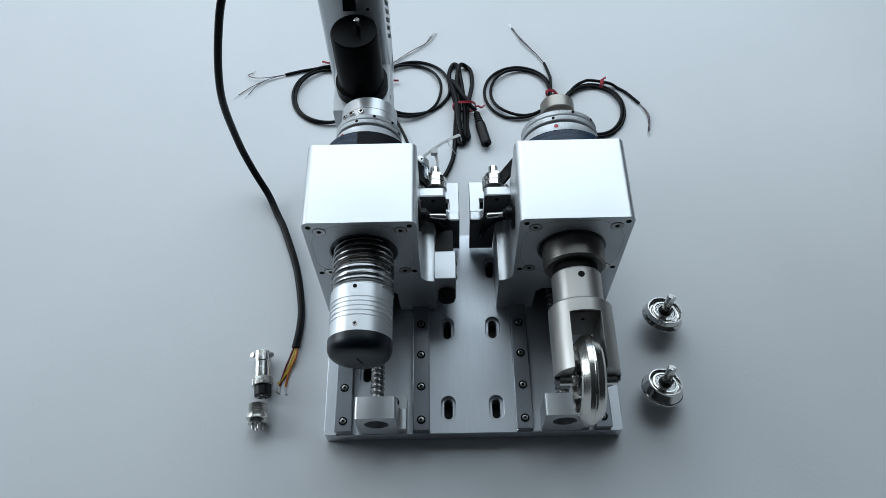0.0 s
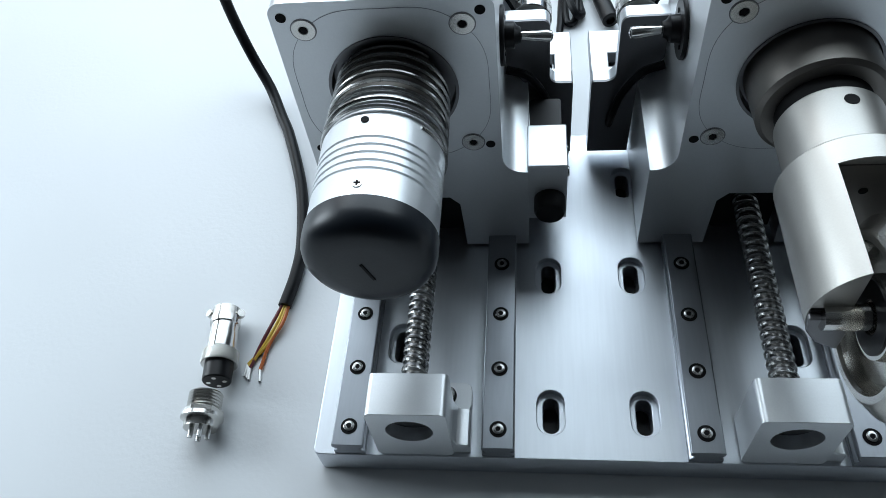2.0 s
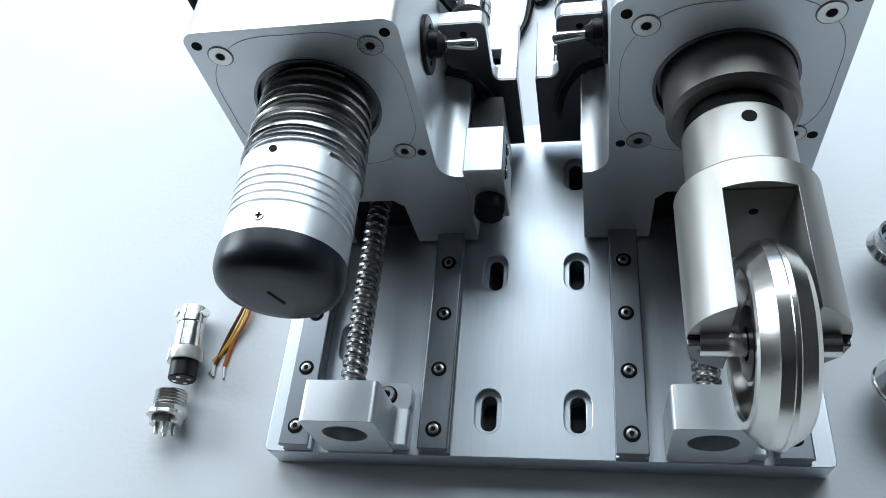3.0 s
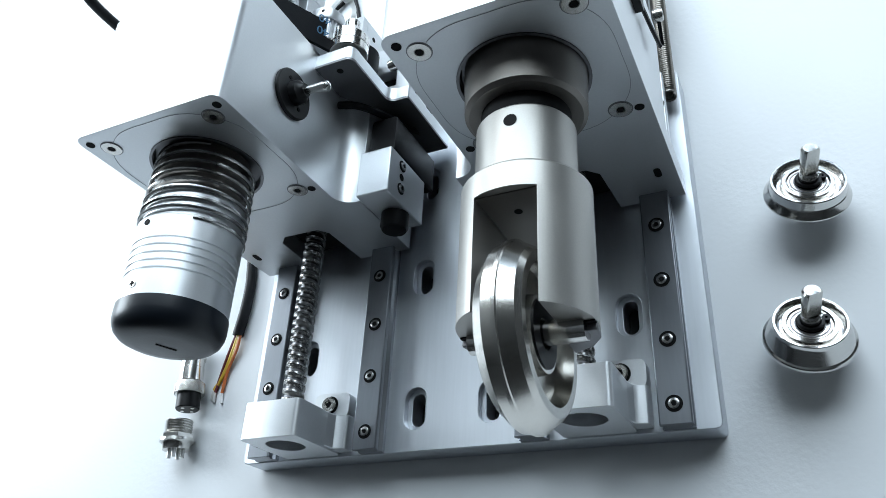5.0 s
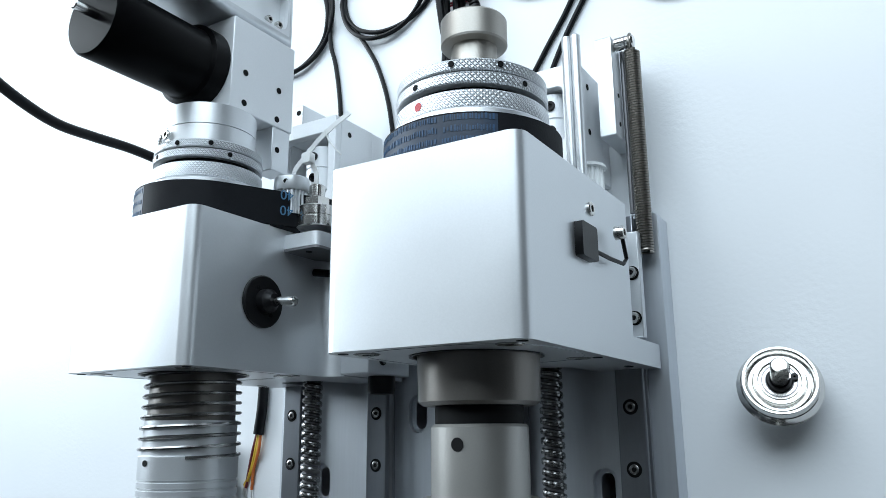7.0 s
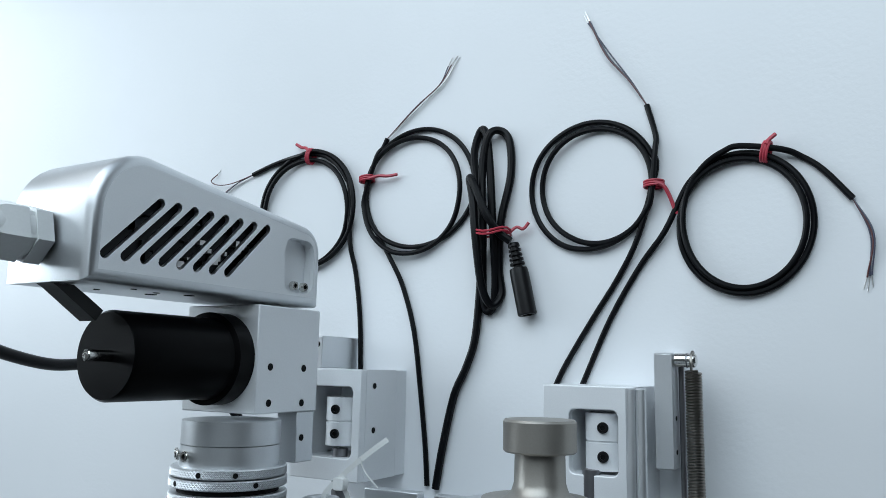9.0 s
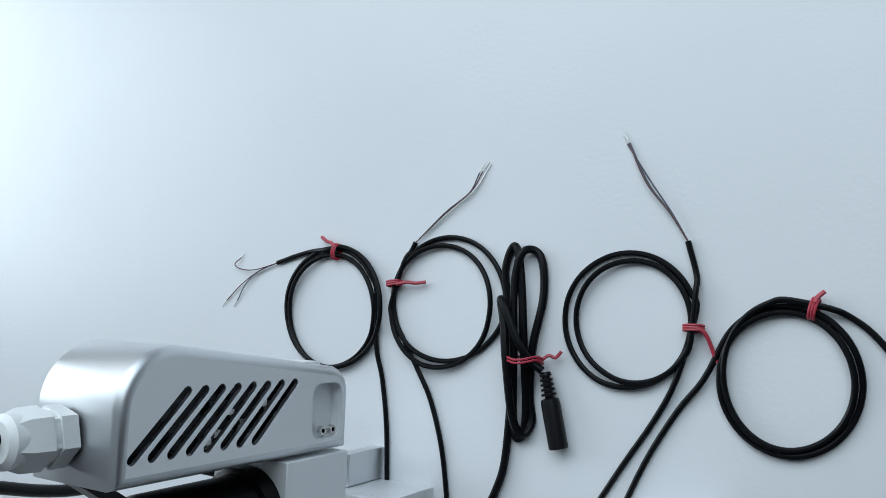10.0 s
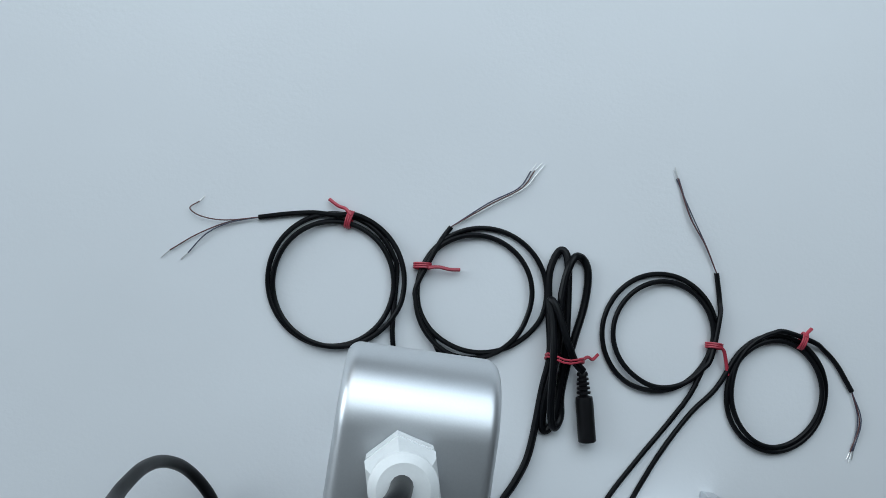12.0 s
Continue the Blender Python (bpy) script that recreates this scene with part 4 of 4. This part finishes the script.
# ---- thick cable from the gland down to the table ----
cb = thing("signal_cable", -0.1375, 0.09, 0.0, "black sheathed cable with bared yellow and maroon wires", "cable")
pts = [(gl_c[0] - 0.0050, gl_c[1] + 0.0040, 0.2130), (-0.0870, 0.2895, 0.2330), (-0.0980, 0.2830, 0.2480), (-0.1220, 0.2790, 0.2430), (-0.1400, 0.2750, 0.2280), (-0.1560, 0.2690, 0.2100), (-0.1680, 0.2610, 0.1880), (-0.1760, 0.2540, 0.1630), (-0.1820, 0.2475, 0.1380), (-0.1860, 0.2440, 0.1150), (-0.1885, 0.2450, 0.0920),
       (-0.1890, 0.2460, 0.0650), (-0.1866, 0.2430, 0.0400), (-0.1800, 0.2350, 0.0200), (-0.1695, 0.2205, 0.0080), (-0.1610, 0.2030, 0.0033), (-0.1530, 0.1860, 0.0031), (-0.1400, 0.1490, 0.0031), (-0.1335, 0.1150, 0.0031), (-0.1330, 0.0960, 0.0031), (-0.1352, 0.0780, 0.0031)]
part("sheath", tube(smooth_path(pts, 8), 0.0030, 14), CABLE, cb, "thick black cable sheath")
for k, (mat, dx, nm) in enumerate(((YELLOW, 0.0012, "yellow_wire"), (YELLOW, 0.0002, "yellow_wire"), (MAROON, -0.0011, "maroon_wire"), (ORANGE, 0.0018, "orange_wire"))):
    e = (-0.1452 + 0.0018 * (k - 1.5) + dx, 0.0492 - 0.0008 * k, 0.0009)
    w = part(nm, tube(smooth_path([(-0.1352 + dx, 0.0785, 0.0031), (-0.1374 + dx * 1.6, 0.0695, 0.0028), (-0.1412 + dx * 1.3, 0.0590, 0.0016), e], 6), 0.00085, 8), mat, cb)
    part("bare_end", tube([e, (e[0] - 0.0006 + 0.0005 * k, e[1] - 0.0055, 0.0007)], 0.0007, 6), TIN, w, "tinned wire end")

# ---- round connectors ----
plug = thing("cable_plug", -0.1600, 0.055, 0.0, "nickel-plated round cable plug with a black insert lying on the table", "plug")
pa, pd = Vector((-0.1556, 0.0372, 0.0080)), Vector((-0.0042, 0.0400, 0.0)).normalized()
part("insert", lathe([(0, 0), (0, 0.0057), (0.0005, 0.0061), (0.0100, 0.0061), (0.0100, 0)], pa, pd, 32), BLACK, plug, "black contact insert")
for a in (45, 135, 225, 315):
    s3, u3 = pd.orthogonal().normalized(), pd.cross(pd.orthogonal().normalized())
    part("contact_hole", lathe([(0, 0), (0, 0.0010), (0.0002, 0.0010), (0.0002, 0)], pa + (s3 * math.cos(radians(a)) + u3 * math.sin(radians(a))) * 0.0035, -pd, 10), BOLT, plug)
ring = knurled((0, 0), 0.0078, 0.0080, 0.0142, 44, 0.0004)
ring.transform(Matrix.Translation(pa) @ Vector((0, 1, 0)).rotation_difference(pd).to_matrix().to_4x4())
part("knurled_nut", ring, BOLT, plug, "knurled coupling nut", smooth=0)
part("barrel", lathe([(0.0150, 0), (0.0150, 0.0064), (0.0225, 0.0063), (0.0228, 0.0060), (0.0270, 0.0060), (0.0275, 0.0066), (0.0310, 0.0066), (0.0310, 0.0052), (0.0313, 0.0052), (0.0313, 0)], pa, pd, 32), STEEL, plug)
cl = part("strain_clamp", lathe([(0.0305, 0), (0.0305, 0.0062), (0.0355, 0.0062), (0.0355, 0.0040), (0.0352, 0)], pa, pd, 24), BOLT, plug)
for sgn in (-1, 1):
    q = pa + pd * 0.0330 + Vector((sgn * 0.0066, 0, 0.0005))
    part("clamp_screw", lathe([(0, 0), (0, 0.0020), (0.0020, 0.0018), (0.0020, 0)], q, (sgn * 0.5, 0, 0.85), 14), BOLT, cl)
sock = thing("panel_socket", -0.1608, 0.02, 0.0, "nickel-plated threaded panel socket with solder pins", "socket")
so, sd = Vector((-0.1580, 0.0312, 0.0090)), Vector((0.0010, -0.0200, -0.0012)).normalized()
prof = [(0, 0), (0, 0.0050), (0.0, 0.0066)]
for k in range(7):
    prof += [(0.0006 + 0.0013 * k, 0.0070), (0.0012 + 0.0013 * k, 0.0064)]
prof += [(0.0096, 0.0070), (0.0096, 0.0085), (0.0112, 0.0087), (0.0118, 0.0078), (0.0128, 0.0070), (0.0152, 0.0068), (0.0152, 0)]
part("shell", lathe(prof, so, sd, 36), BOLT, sock)
part("nut", lathe([(0.0074, 0.0066), (0.0074, 0.0082), (0.0094, 0.0082), (0.0094, 0.0066)], so, sd, 6, closed=True), BOLT, sock)
for a in (20, 110, 200, 290):
    s3, u3 = sd.orthogonal().normalized(), sd.cross(sd.orthogonal().normalized())
    o3 = so + (s3 * math.cos(radians(a)) + u3 * math.sin(radians(a))) * 0.0034
    part("solder_pin", rod(o3 + sd * 0.0150, o3 + sd * 0.0192, 0.0010, 12), TIN, sock)

# ---- drive boxes, arm, spring, rods ----
def drive_box(name, x0, x1, y0, y1, z1, win, label):
    t = thing(name, (x0 + x1) / 2, (y0 + y1) / 2, 0.0, label, "coupling housing", "coupling housings")
    out = [(x0, y0), (x1, y0), (x1, y1), (x0, y1)]
    part("shell_top", prism([out, rounded(win[0], win[1], win[2], win[3], 0.003, 4)], z1 - 0.0050, z1), COVER, t, bev=0.0005)
    part("shell_base", box(x0, x1, y0, y1, 0.0, 0.010), COVER, t, bev=0.0005)
    part("end_wall", box(x0, x1, win[3], y1, 0.010, z1 - 0.005), COVER, t)
    part("end_wall", box(x0, x1, y0, win[2], 0.010, z1 - 0.005), COVER, t)
    for a, b in ((x0, win[0]), (win[1], x1)):
        sw = part("side_wall", box(a, b, win[2], win[3], 0.010, z1 - 0.005), COVER, t)
    xm, ym = (win[0] + win[1]) / 2, (win[2] + win[3]) / 2
    c = part("coupling", lathe([(0, 0), (0, 0.0085), (0.0115, 0.0085), (0.0117, 0.0078), (0.0123, 0.0078), (0.0125, 0.0085), (0.0240, 0.0085), (0.0240, 0)], (xm + 0.002, ym - 0.012, z1 - 0.0110), (0, 1, 0), 32), COVER, t, "silver clamp coupling")
    for dy in (-0.006, 0.006):
        hex_socket((xm + 0.0035, ym + dy, z1 - 0.0110 + 0.0084), (0.2, 0, 1), 0.0024, 0.0, c, "clamp_screw", BLACK)
    for y, z in ((y1 - 0.008, z1 - 0.012), (y1 - 0.030, z1 - 0.012)):
        part("side_hole", lathe([(0, 0), (0, 0.0015), (0.0002, 0.0015), (0.0002, 0)], (x1, y, z), (1, 0, 0), 14), HOLE, t)
    return t


drive_box("coupling_box", -0.0930, -0.0502, 0.1900, 0.2445, 0.0425, (-0.0860, -0.0550, 0.2010, 0.2360), "silver aluminium coupling box with an open window behind the heads")
drive_box("coupling_box", 0.0440, 0.0850, 0.1900, 0.2400, 0.0380, (0.0560, 0.0775, 0.2030, 0.2300), "silver aluminium coupling box beside the spring arm")
lugb = thing("sensor_lug", -0.068, 0.252, 0.0, "small silver lug with a bolt hole behind the box", "lug")
part("plate", box(-0.0905, -0.0835, 0.2449, 0.2620, 0.0, 0.0320), ALU, lugb, bev=0.0005)
part("bolt_hole", lathe([(0, 0), (0, 0.0016), (0.0002, 0.0016), (0.0002, 0)], (-0.0865, 0.2575, 0.0320), (0, 0, 1), 14), HOLE, lugb)

arm = thing("tension_spring_bar", 0.0945, 0.225, 0.0, "silver flat bar with a steel post and tension spring", "spring arm")
part("bar", box(0.0900, 0.0975, 0.2060, 0.2545, 0.0, 0.0260), ALU, arm, bev=0.0006)
post = part("post", rod((0.0975, 0.2515, 0.0215), (0.1068, 0.2515, 0.0215), 0.0030, 24, chamfer=0.0007), STEEL, arm)
part("groove", lathe([(0, 0.0029), (0, 0.00308), (0.0006, 0.00308), (0.0006, 0.0029)], (0.1028, 0.2515, 0.0215), (1, 0, 0), 24, closed=True), ALU_DARK, post)
spring = part("spring", helix((0.1052, 0.1520, 0.0205), (0, 1, 0), 0.0031, 0.0950, 78, 0.00058, 16, 6), SPRING, arm, "closely wound tension spring")
part("hook", tube(smooth_path([(0.1052, 0.2470, 0.0240), (0.1052, 0.2505, 0.0252), (0.1052, 0.2545, 0.0230), (0.1052, 0.2550, 0.0200), (0.1052, 0.2530, 0.0178)], 5), 0.0006, 6), SPRING, spring)
part("guide_rod", rod((0.0990, 0.1720, 0.0150), (0.0990, 0.2505, 0.0150), 0.0012, 12), ALU_DARK, arm)
for y in (0.2130, 0.2270):
    part("dark_hole", lathe([(0, 0), (0, 0.0011), (0.0002, 0.0011), (0.0002, 0)], (0.0975, y, 0.0200), (1, 0, 0), 12), HOLE, arm)
gr = thing("guide_shaft", 0.0890, 0.2080, 0.0620, "polished steel guide shafts standing out behind the belt", "guide shaft")
for dx in (0.0, 0.0040):
    part("shaft", rod((0.0892 + dx, 0.1500, 0.0600), (0.0892 + dx, 0.2400, 0.0600), 0.0020, 20, chamfer=0.0005), ALU, gr)
wg = thing("white_gear", 0.0895, 0.1760, 0.0450, "small white plastic toothed pulley", "pulley")
wgp = []
for i in range(64):
    r = 0.0072 if i % 4 < 2 else 0.0062
    wgp.append((0.0895 + r * math.cos(math.tau * i / 64), 0.0450 + r * math.sin(math.tau * i / 64)))
part("teeth", prism([wgp], 0.1700, 0.1850, XZ), WHITE, wg)
part("rim", lathe([(0, 0), (0, 0.0084), (0.0012, 0.0084), (0.0012, 0)], (0.0895, 0.1850, 0.0450), (0, 1, 0), 32), WHITE, wg)

# small toothed pulley with a nylon tie
tp = thing("toothed_pulley", -0.0300, 0.1850, 0.0850, "small silver toothed pulley with a white nylon tie through it", "pulley")
pc = (-0.0352, 0.0900)
tooth = []
for i in range(96):
    r = 0.0074 if i % 4 < 2 else 0.0065
    tooth.append((pc[0] + r * math.cos(math.tau * i / 96), pc[1] + r * math.sin(math.tau * i / 96)))
part("teeth", prism([tooth], 0.1735, 0.1845, XZ), ALU, tp)
part("hub", lathe([(0, 0.0036), (0, 0.0078), (0.0008, 0.0082), (0.0062, 0.0080), (0.0068, 0.0074), (0.0068, 0.0046), (0.0060, 0.0038)], (pc[0], 0.1845, pc[1]), (0, 1, 0), 40, closed=True), ALU, tp)
part("bore", lathe([(0, 0), (0, 0.0038), (0.0002, 0.0038), (0.0002, 0)], (pc[0], 0.1890, pc[1]), (0, 1, 0), 20), HOLE, tp)
part("set_screw", lathe([(0, 0), (0, 0.0011), (0.0002, 0.0011), (0.0002, 0)], (pc[0] + 0.003, 0.1880, pc[1] + 0.0073), (0.45, 0, 0.9), 12), HOLE, tp)


def strap(pts, w=0.0021, th=0.0007):
    """A flat strap along a line."""
    P = smooth_path(pts, 6)
    bm, rings = bmesh.new(), []
    for i, p in enumerate(P):
        d = (P[min(i + 1, len(P) - 1)] - P[max(i - 1, 0)]).normalized()
        a = d.cross(Vector((0.25, -0.1, 0.95))).normalized()
        n = a.cross(d).normalized()
        rings.append([bm.verts.new(p + a * (su * w / 2) + n * (sv * th / 2)) for su, sv in ((-1, -1), (1, -1), (1, 1), (-1, 1))])
    for a, b in zip(rings, rings[1:]):
        for k in range(4):
            bm.faces.new((a[k], a[(k + 1) % 4], b[(k + 1) % 4], b[k]))
    bm.faces.new(rings[0][::-1])
    bm.faces.new(rings[-1])
    return bm


at = lambda dx, y, dz: (pc[0] + dx, y, pc[1] + dz)
tie = part("nylon_tie", strap([at(0.0005, 0.1875, -0.001), at(0.0040, 0.1932, 0.003), at(0.0105, 0.1995, 0.003), at(0.0190, 0.2065, 0.003), at(0.0270, 0.2130, 0.001), at(0.0320, 0.2170, -0.001)]), NYLON, tp, "white nylon cable tie")
part("tie_head", prism([rounded(pc[0] + 0.0095, pc[0] + 0.0145, 0.1956, 0.2006, 0.0008, 2)], pc[1] + 0.0012, pc[1] + 0.0050), NYLON, tie, bev=0.0004)
part("tie_loop", strap([at(0.0125, 0.1975, 0.002), at(0.0142, 0.1920, 0.000), at(0.0138, 0.1870, -0.001), at(0.0110, 0.1845, -0.005)]), NYLON, tie)
part("tie_tail", tube(smooth_path([at(0.0220, 0.2095, 0.0040), at(0.0230, 0.2055, 0.0030), at(0.0255, 0.2015, 0.0020), at(0.0285, 0.1975, 0.0000)], 5), 0.00035, 6), NYLON, tie)

# ---- coiled cables on the table ----
R_C = 0.0014


def coil(label, centre, rx, ry, tilt, loops, start, turn, lead_out, lead_in, wires, tie_at, tie_tail, seed, group="coiled sensor cables"):
    """loops turns round an ellipse, from angle start, with leads at both ends."""
    rng = random.Random(seed)
    t = thing("coiled_cable", centre[0], centre[1], 0.0, label, "cable", group)
    ct, st = math.cos(radians(tilt)), math.sin(radians(tilt))
    pts = []
    n = 26
    offs = [(rng.uniform(-0.0024, 0.0024), rng.uniform(-0.0024, 0.0024), 1.045 - (0.15 if seed == 3 else 0.085) * (_ % 2) - rng.uniform(0, 0.05)) for _ in range(int(loops) + 2)]
    total = int(loops * n)
    for i in range(total + 1):
        a = radians(start) + turn * math.tau * i / n
        k, f = divmod(i / n, 1)
        k = int(k)
        f = max(0.0, (f - 0.72) / 0.28)
        o0, o1 = offs[k], offs[k + 1]
        ox, oy, q = [o0[j] + (o1[j] - o0[j]) * f for j in range(3)]
        u, v = rx * q * math.cos(a), ry * q * math.sin(a)
        z = R_C + 0.0024 * min(1.0, 0.5 * k + 0.5 * f) + 0.0008 * math.sin(3 * a + k)
        pts.append((centre[0] + ox + u * ct - v * st, centre[1] + oy + u * st + v * ct, max(R_C, z)))
    line = [(x, y, R_C + 0.0012 if j == 0 else R_C) for j, (x, y) in enumerate(lead_in[::-1])][::-1] + pts[2:-2] + [(x, y, R_C + (0.0025 if j == 0 else 0.0)) for j, (x, y) in enumerate(lead_out)]
    part("sheath", tube(smooth_path(line, 4), R_C, 10), CABLE, t, "black cable sheath")
    if wires:
        o = lead_out[-1]
        for k, (mat, end, bend) in enumerate(wires):
            a, b = Vector((o[0], o[1], R_C)), Vector((end[0], end[1], 0.0008))
            mids = [Vector((x, y, 0.0012 + 0.0006 * k)) for x, y in bend]
            w = part("wire", tube(smooth_path([a] + mids + [b], 6), 0.00036, 6), mat, t)
            dirv = (b - (mids[-1] if mids else a)).normalized() * 0.0055
            part("bare_end", tube([b, b + dirv + Vector((rng.uniform(-.001, .001), rng.uniform(-.001, .001), 0))], 0.00022, 5), TIN, w, "bare copper strands")
    (tx, ty), across = tie_at
    d = Vector((across[0], across[1], 0)).normalized()
    p = Vector((-d.y, d.x, 0))
    for sh in (-0.0011, 0.0, 0.0011):
        ring = []
        for i in range(17):
            a = math.tau * i / 16
            ring.append(Vector((tx, ty, 0.0032)) + d * (0.0046 * math.cos(a)) + Vector((0, 0, 0.0031 * math.sin(a))) + p * (sh + 0.0004 * math.sin(a)))
        part("tie", tube(ring, 0.0006, 6), TIE, t, "red twist tie")
    tail = [Vector((x, y, 0.0060 - 0.0012 * j)) for j, (x, y) in enumerate(tie_tail)]
    part("tie_tail", tube(smooth_path(tail, 5), 0.0010, 6), TIE, t, "red twisted tie end")
    return t


coil("black sensor cable coiled and tied with a red twist tie", (-0.1232, 0.3375), 0.0342, 0.0352, 10, 2.36, -22, 1,
     [(-0.1285, 0.3735), (-0.1402, 0.3731), (-0.1530, 0.3706), (-0.1690, 0.3662)],
     [(-0.0795, 0.2400), (-0.0815, 0.2735), (-0.0857, 0.3000), (-0.0898, 0.3180)],
     [(BROWNWIRE, (-0.2120, 0.3420), [(-0.1846, 0.3612), (-0.1996, 0.3522)]), (GREYWIRE, (-0.2025, 0.3420), [(-0.1836, 0.3610), (-0.1946, 0.3533)]), (BROWNWIRE, (-0.2010, 0.3700), [(-0.1860, 0.3620), (-0.1985, 0.3622), (-0.2050, 0.3655)])],
     ((-0.1212, 0.3722), (0.15, 1)), [(-0.1205, 0.3745), (-0.1240, 0.3775), (-0.1280, 0.3785), (-0.1335, 0.3815)], 1)
coil("black sensor cable coil with striped wires and a red tie", (-0.0468, 0.3420), 0.0338, 0.0335, 0, 2.28, 246, -1,
     [(-0.0722, 0.3655), (-0.0694, 0.3715), (-0.0665, 0.3768)],
     [(-0.0351, 0.1854), (-0.0367, 0.2054), (-0.0405, 0.2350), (-0.0453, 0.2655), (-0.0530, 0.2897), (-0.0600, 0.3040)],
     [(GREYWIRE, (-0.0275, 0.4140), [(-0.0480, 0.3930), (-0.0330, 0.4035)]), (TIN, (-0.0240, 0.4130), [(-0.0465, 0.3915), (-0.0305, 0.4035)]), (BROWNWIRE, (-0.0255, 0.4145), [(-0.0472, 0.3922), (-0.0316, 0.4036)])],
     ((-0.0788, 0.3536), (1, 0.1)), [(-0.0758, 0.3530), (-0.0700, 0.3542), (-0.0640, 0.3538), (-0.0585, 0.3545)], 2)
coil("black sensor cable coil with grey wires and a red tie", (0.0568, 0.3361), 0.0312, 0.0318, 0, 2.08, -18, 1,
     [(0.0872, 0.3500), (0.0872, 0.3580), (0.0832, 0.3740)],
     [(0.0352, 0.2369), (0.0420, 0.2500), (0.0555, 0.2715), (0.0680, 0.2905), (0.0785, 0.3105)],
     [(GREYWIRE, (0.0540, 0.4225), [(0.0755, 0.3880), (0.0655, 0.4035)]), (GREYWIRE, (0.0552, 0.4230), [(0.0742, 0.3890), (0.0645, 0.4025)]), (BROWNWIRE, (0.0546, 0.4232), [(0.0748, 0.3878), (0.0638, 0.4025)])],
     ((0.0862, 0.3340), (1, 0.0)), [(0.0868, 0.3345), (0.0910, 0.3325), (0.0935, 0.3275), (0.0962, 0.3190)], 3)
coil("black sensor cable coil beside another one with a red tie", (0.1256, 0.3148), 0.0284, 0.0312, -4, 2.33, 183, -1,
     [(0.1420, 0.3440), (0.1500, 0.3402), (0.1580, 0.3335), (0.1685, 0.3200)],
     [(0.0487, 0.2373), (0.0637, 0.2705), (0.0785, 0.2955), (0.0905, 0.3110)],
     [(GREYWIRE, (0.1728, 0.2870), [(0.1740, 0.3045)]), (BROWNWIRE, (0.1718, 0.2865), [(0.1748, 0.3035)]), (GREYWIRE, (0.1736, 0.2875), [(0.1752, 0.3050)])],
     ((0.1358, 0.3438), (0.25, 1)), [(0.1362, 0.3462), (0.1372, 0.3485), (0.1400, 0.3512)], 4)

# folded cable with a barrel jack
dc = thing("folded_power_cable", -0.012, 0.33, 0.0, "folded black power cable with a barrel jack and red tie", "cable")
R_D = 0.0021
fold = [(-0.0293, 0.1845, 0.0025), (-0.0255, 0.2061, 0.0025), (-0.0193, 0.2323, 0.0025), (-0.0122, 0.2475, 0.0025), (-0.0072, 0.2640, 0.0025), (-0.0049, 0.2973, 0.0021), (-0.0037, 0.3165, 0.0042), (-0.0074, 0.3414, 0.0021), (-0.0097, 0.3606, 0.0021), (-0.0060, 0.3728, 0.0021), (-0.0015, 0.3696, 0.0042), (0.0013, 0.3504, 0.0051), (0.0035, 0.3217, 0.0061), (0.0041, 0.2927, 0.0032), (0.0024, 0.2783, 0.0021), (-0.0016, 0.2762, 0.0021), (-0.0030, 0.2877, 0.0032), (-0.0012, 0.3166, 0.0080), (-0.0023, 0.3503, 0.0070), (0.0010, 0.3687, 0.0061), (0.0070, 0.3708, 0.0021), (0.0114, 0.3632, 0.0021), (0.0118, 0.3459, 0.0021), (0.0075, 0.3218, 0.0042), (0.0056, 0.2976, 0.0021), (0.0070, 0.2842, 0.0021), (0.0034, 0.2783, 0.0061), (-0.0005, 0.2878, 0.0099), (-0.0032, 0.3146, 0.0127), (-0.0059, 0.3338, 0.0108), (-0.0088, 0.3452, 0.0089), (-0.0049, 0.3415, 0.0118), (0.0030, 0.3245, 0.0127), (0.0089, 0.3151, 0.0099), (0.0144, 0.3105, 0.0076)]
part("sheath", tube(smooth_path(fold, 6), R_D, 10), CABLE, dc, "black cable sheath")
ja, jd = Vector((0.0148, 0.3098, 0.0050)), Vector((0.0078, -0.0360, -0.0002)).normalized()
prof = [(0, 0), (0, 0.0026)]
for k in range(5):
    prof += [(0.0010 + 0.0024 * k, 0.0030 + 0.0002 * k), (0.0020 + 0.0024 * k, 0.0030 + 0.0002 * k), (0.0021 + 0.0024 * k, 0.0022), (0.0031 + 0.0024 * k, 0.0022)]
prof += [(0.0135, 0.0045), (0.0165, 0.0048), (0.0370, 0.0048), (0.0375, 0.0044), (0.0375, 0.0026), (0.0340, 0.0026), (0.0340, 0)]
part("barrel_jack", lathe(prof, ja, jd, 28), BLACK, dc, "black moulded barrel jack")
for sh in (-0.0008, 0.0008):
    ring = [Vector((0.0037, 0.3156 + sh, 0.0076)) + Vector((0.0105 * math.cos(math.tau * i / 18), 0.001 * math.sin(math.tau * i / 6), 0.0074 * math.sin(math.tau * i / 18))) for i in range(19)]
    part("tie", tube(ring, 0.0006, 6), TIE, dc, "red twist tie")
part("tie_tail", tube(smooth_path([(0.0137, 0.3159, 0.0060), (0.0167, 0.3181, 0.0050), (0.0198, 0.3171, 0.0040), (0.0227, 0.3203, 0.0035)], 5), 0.0009, 6), TIE, dc)
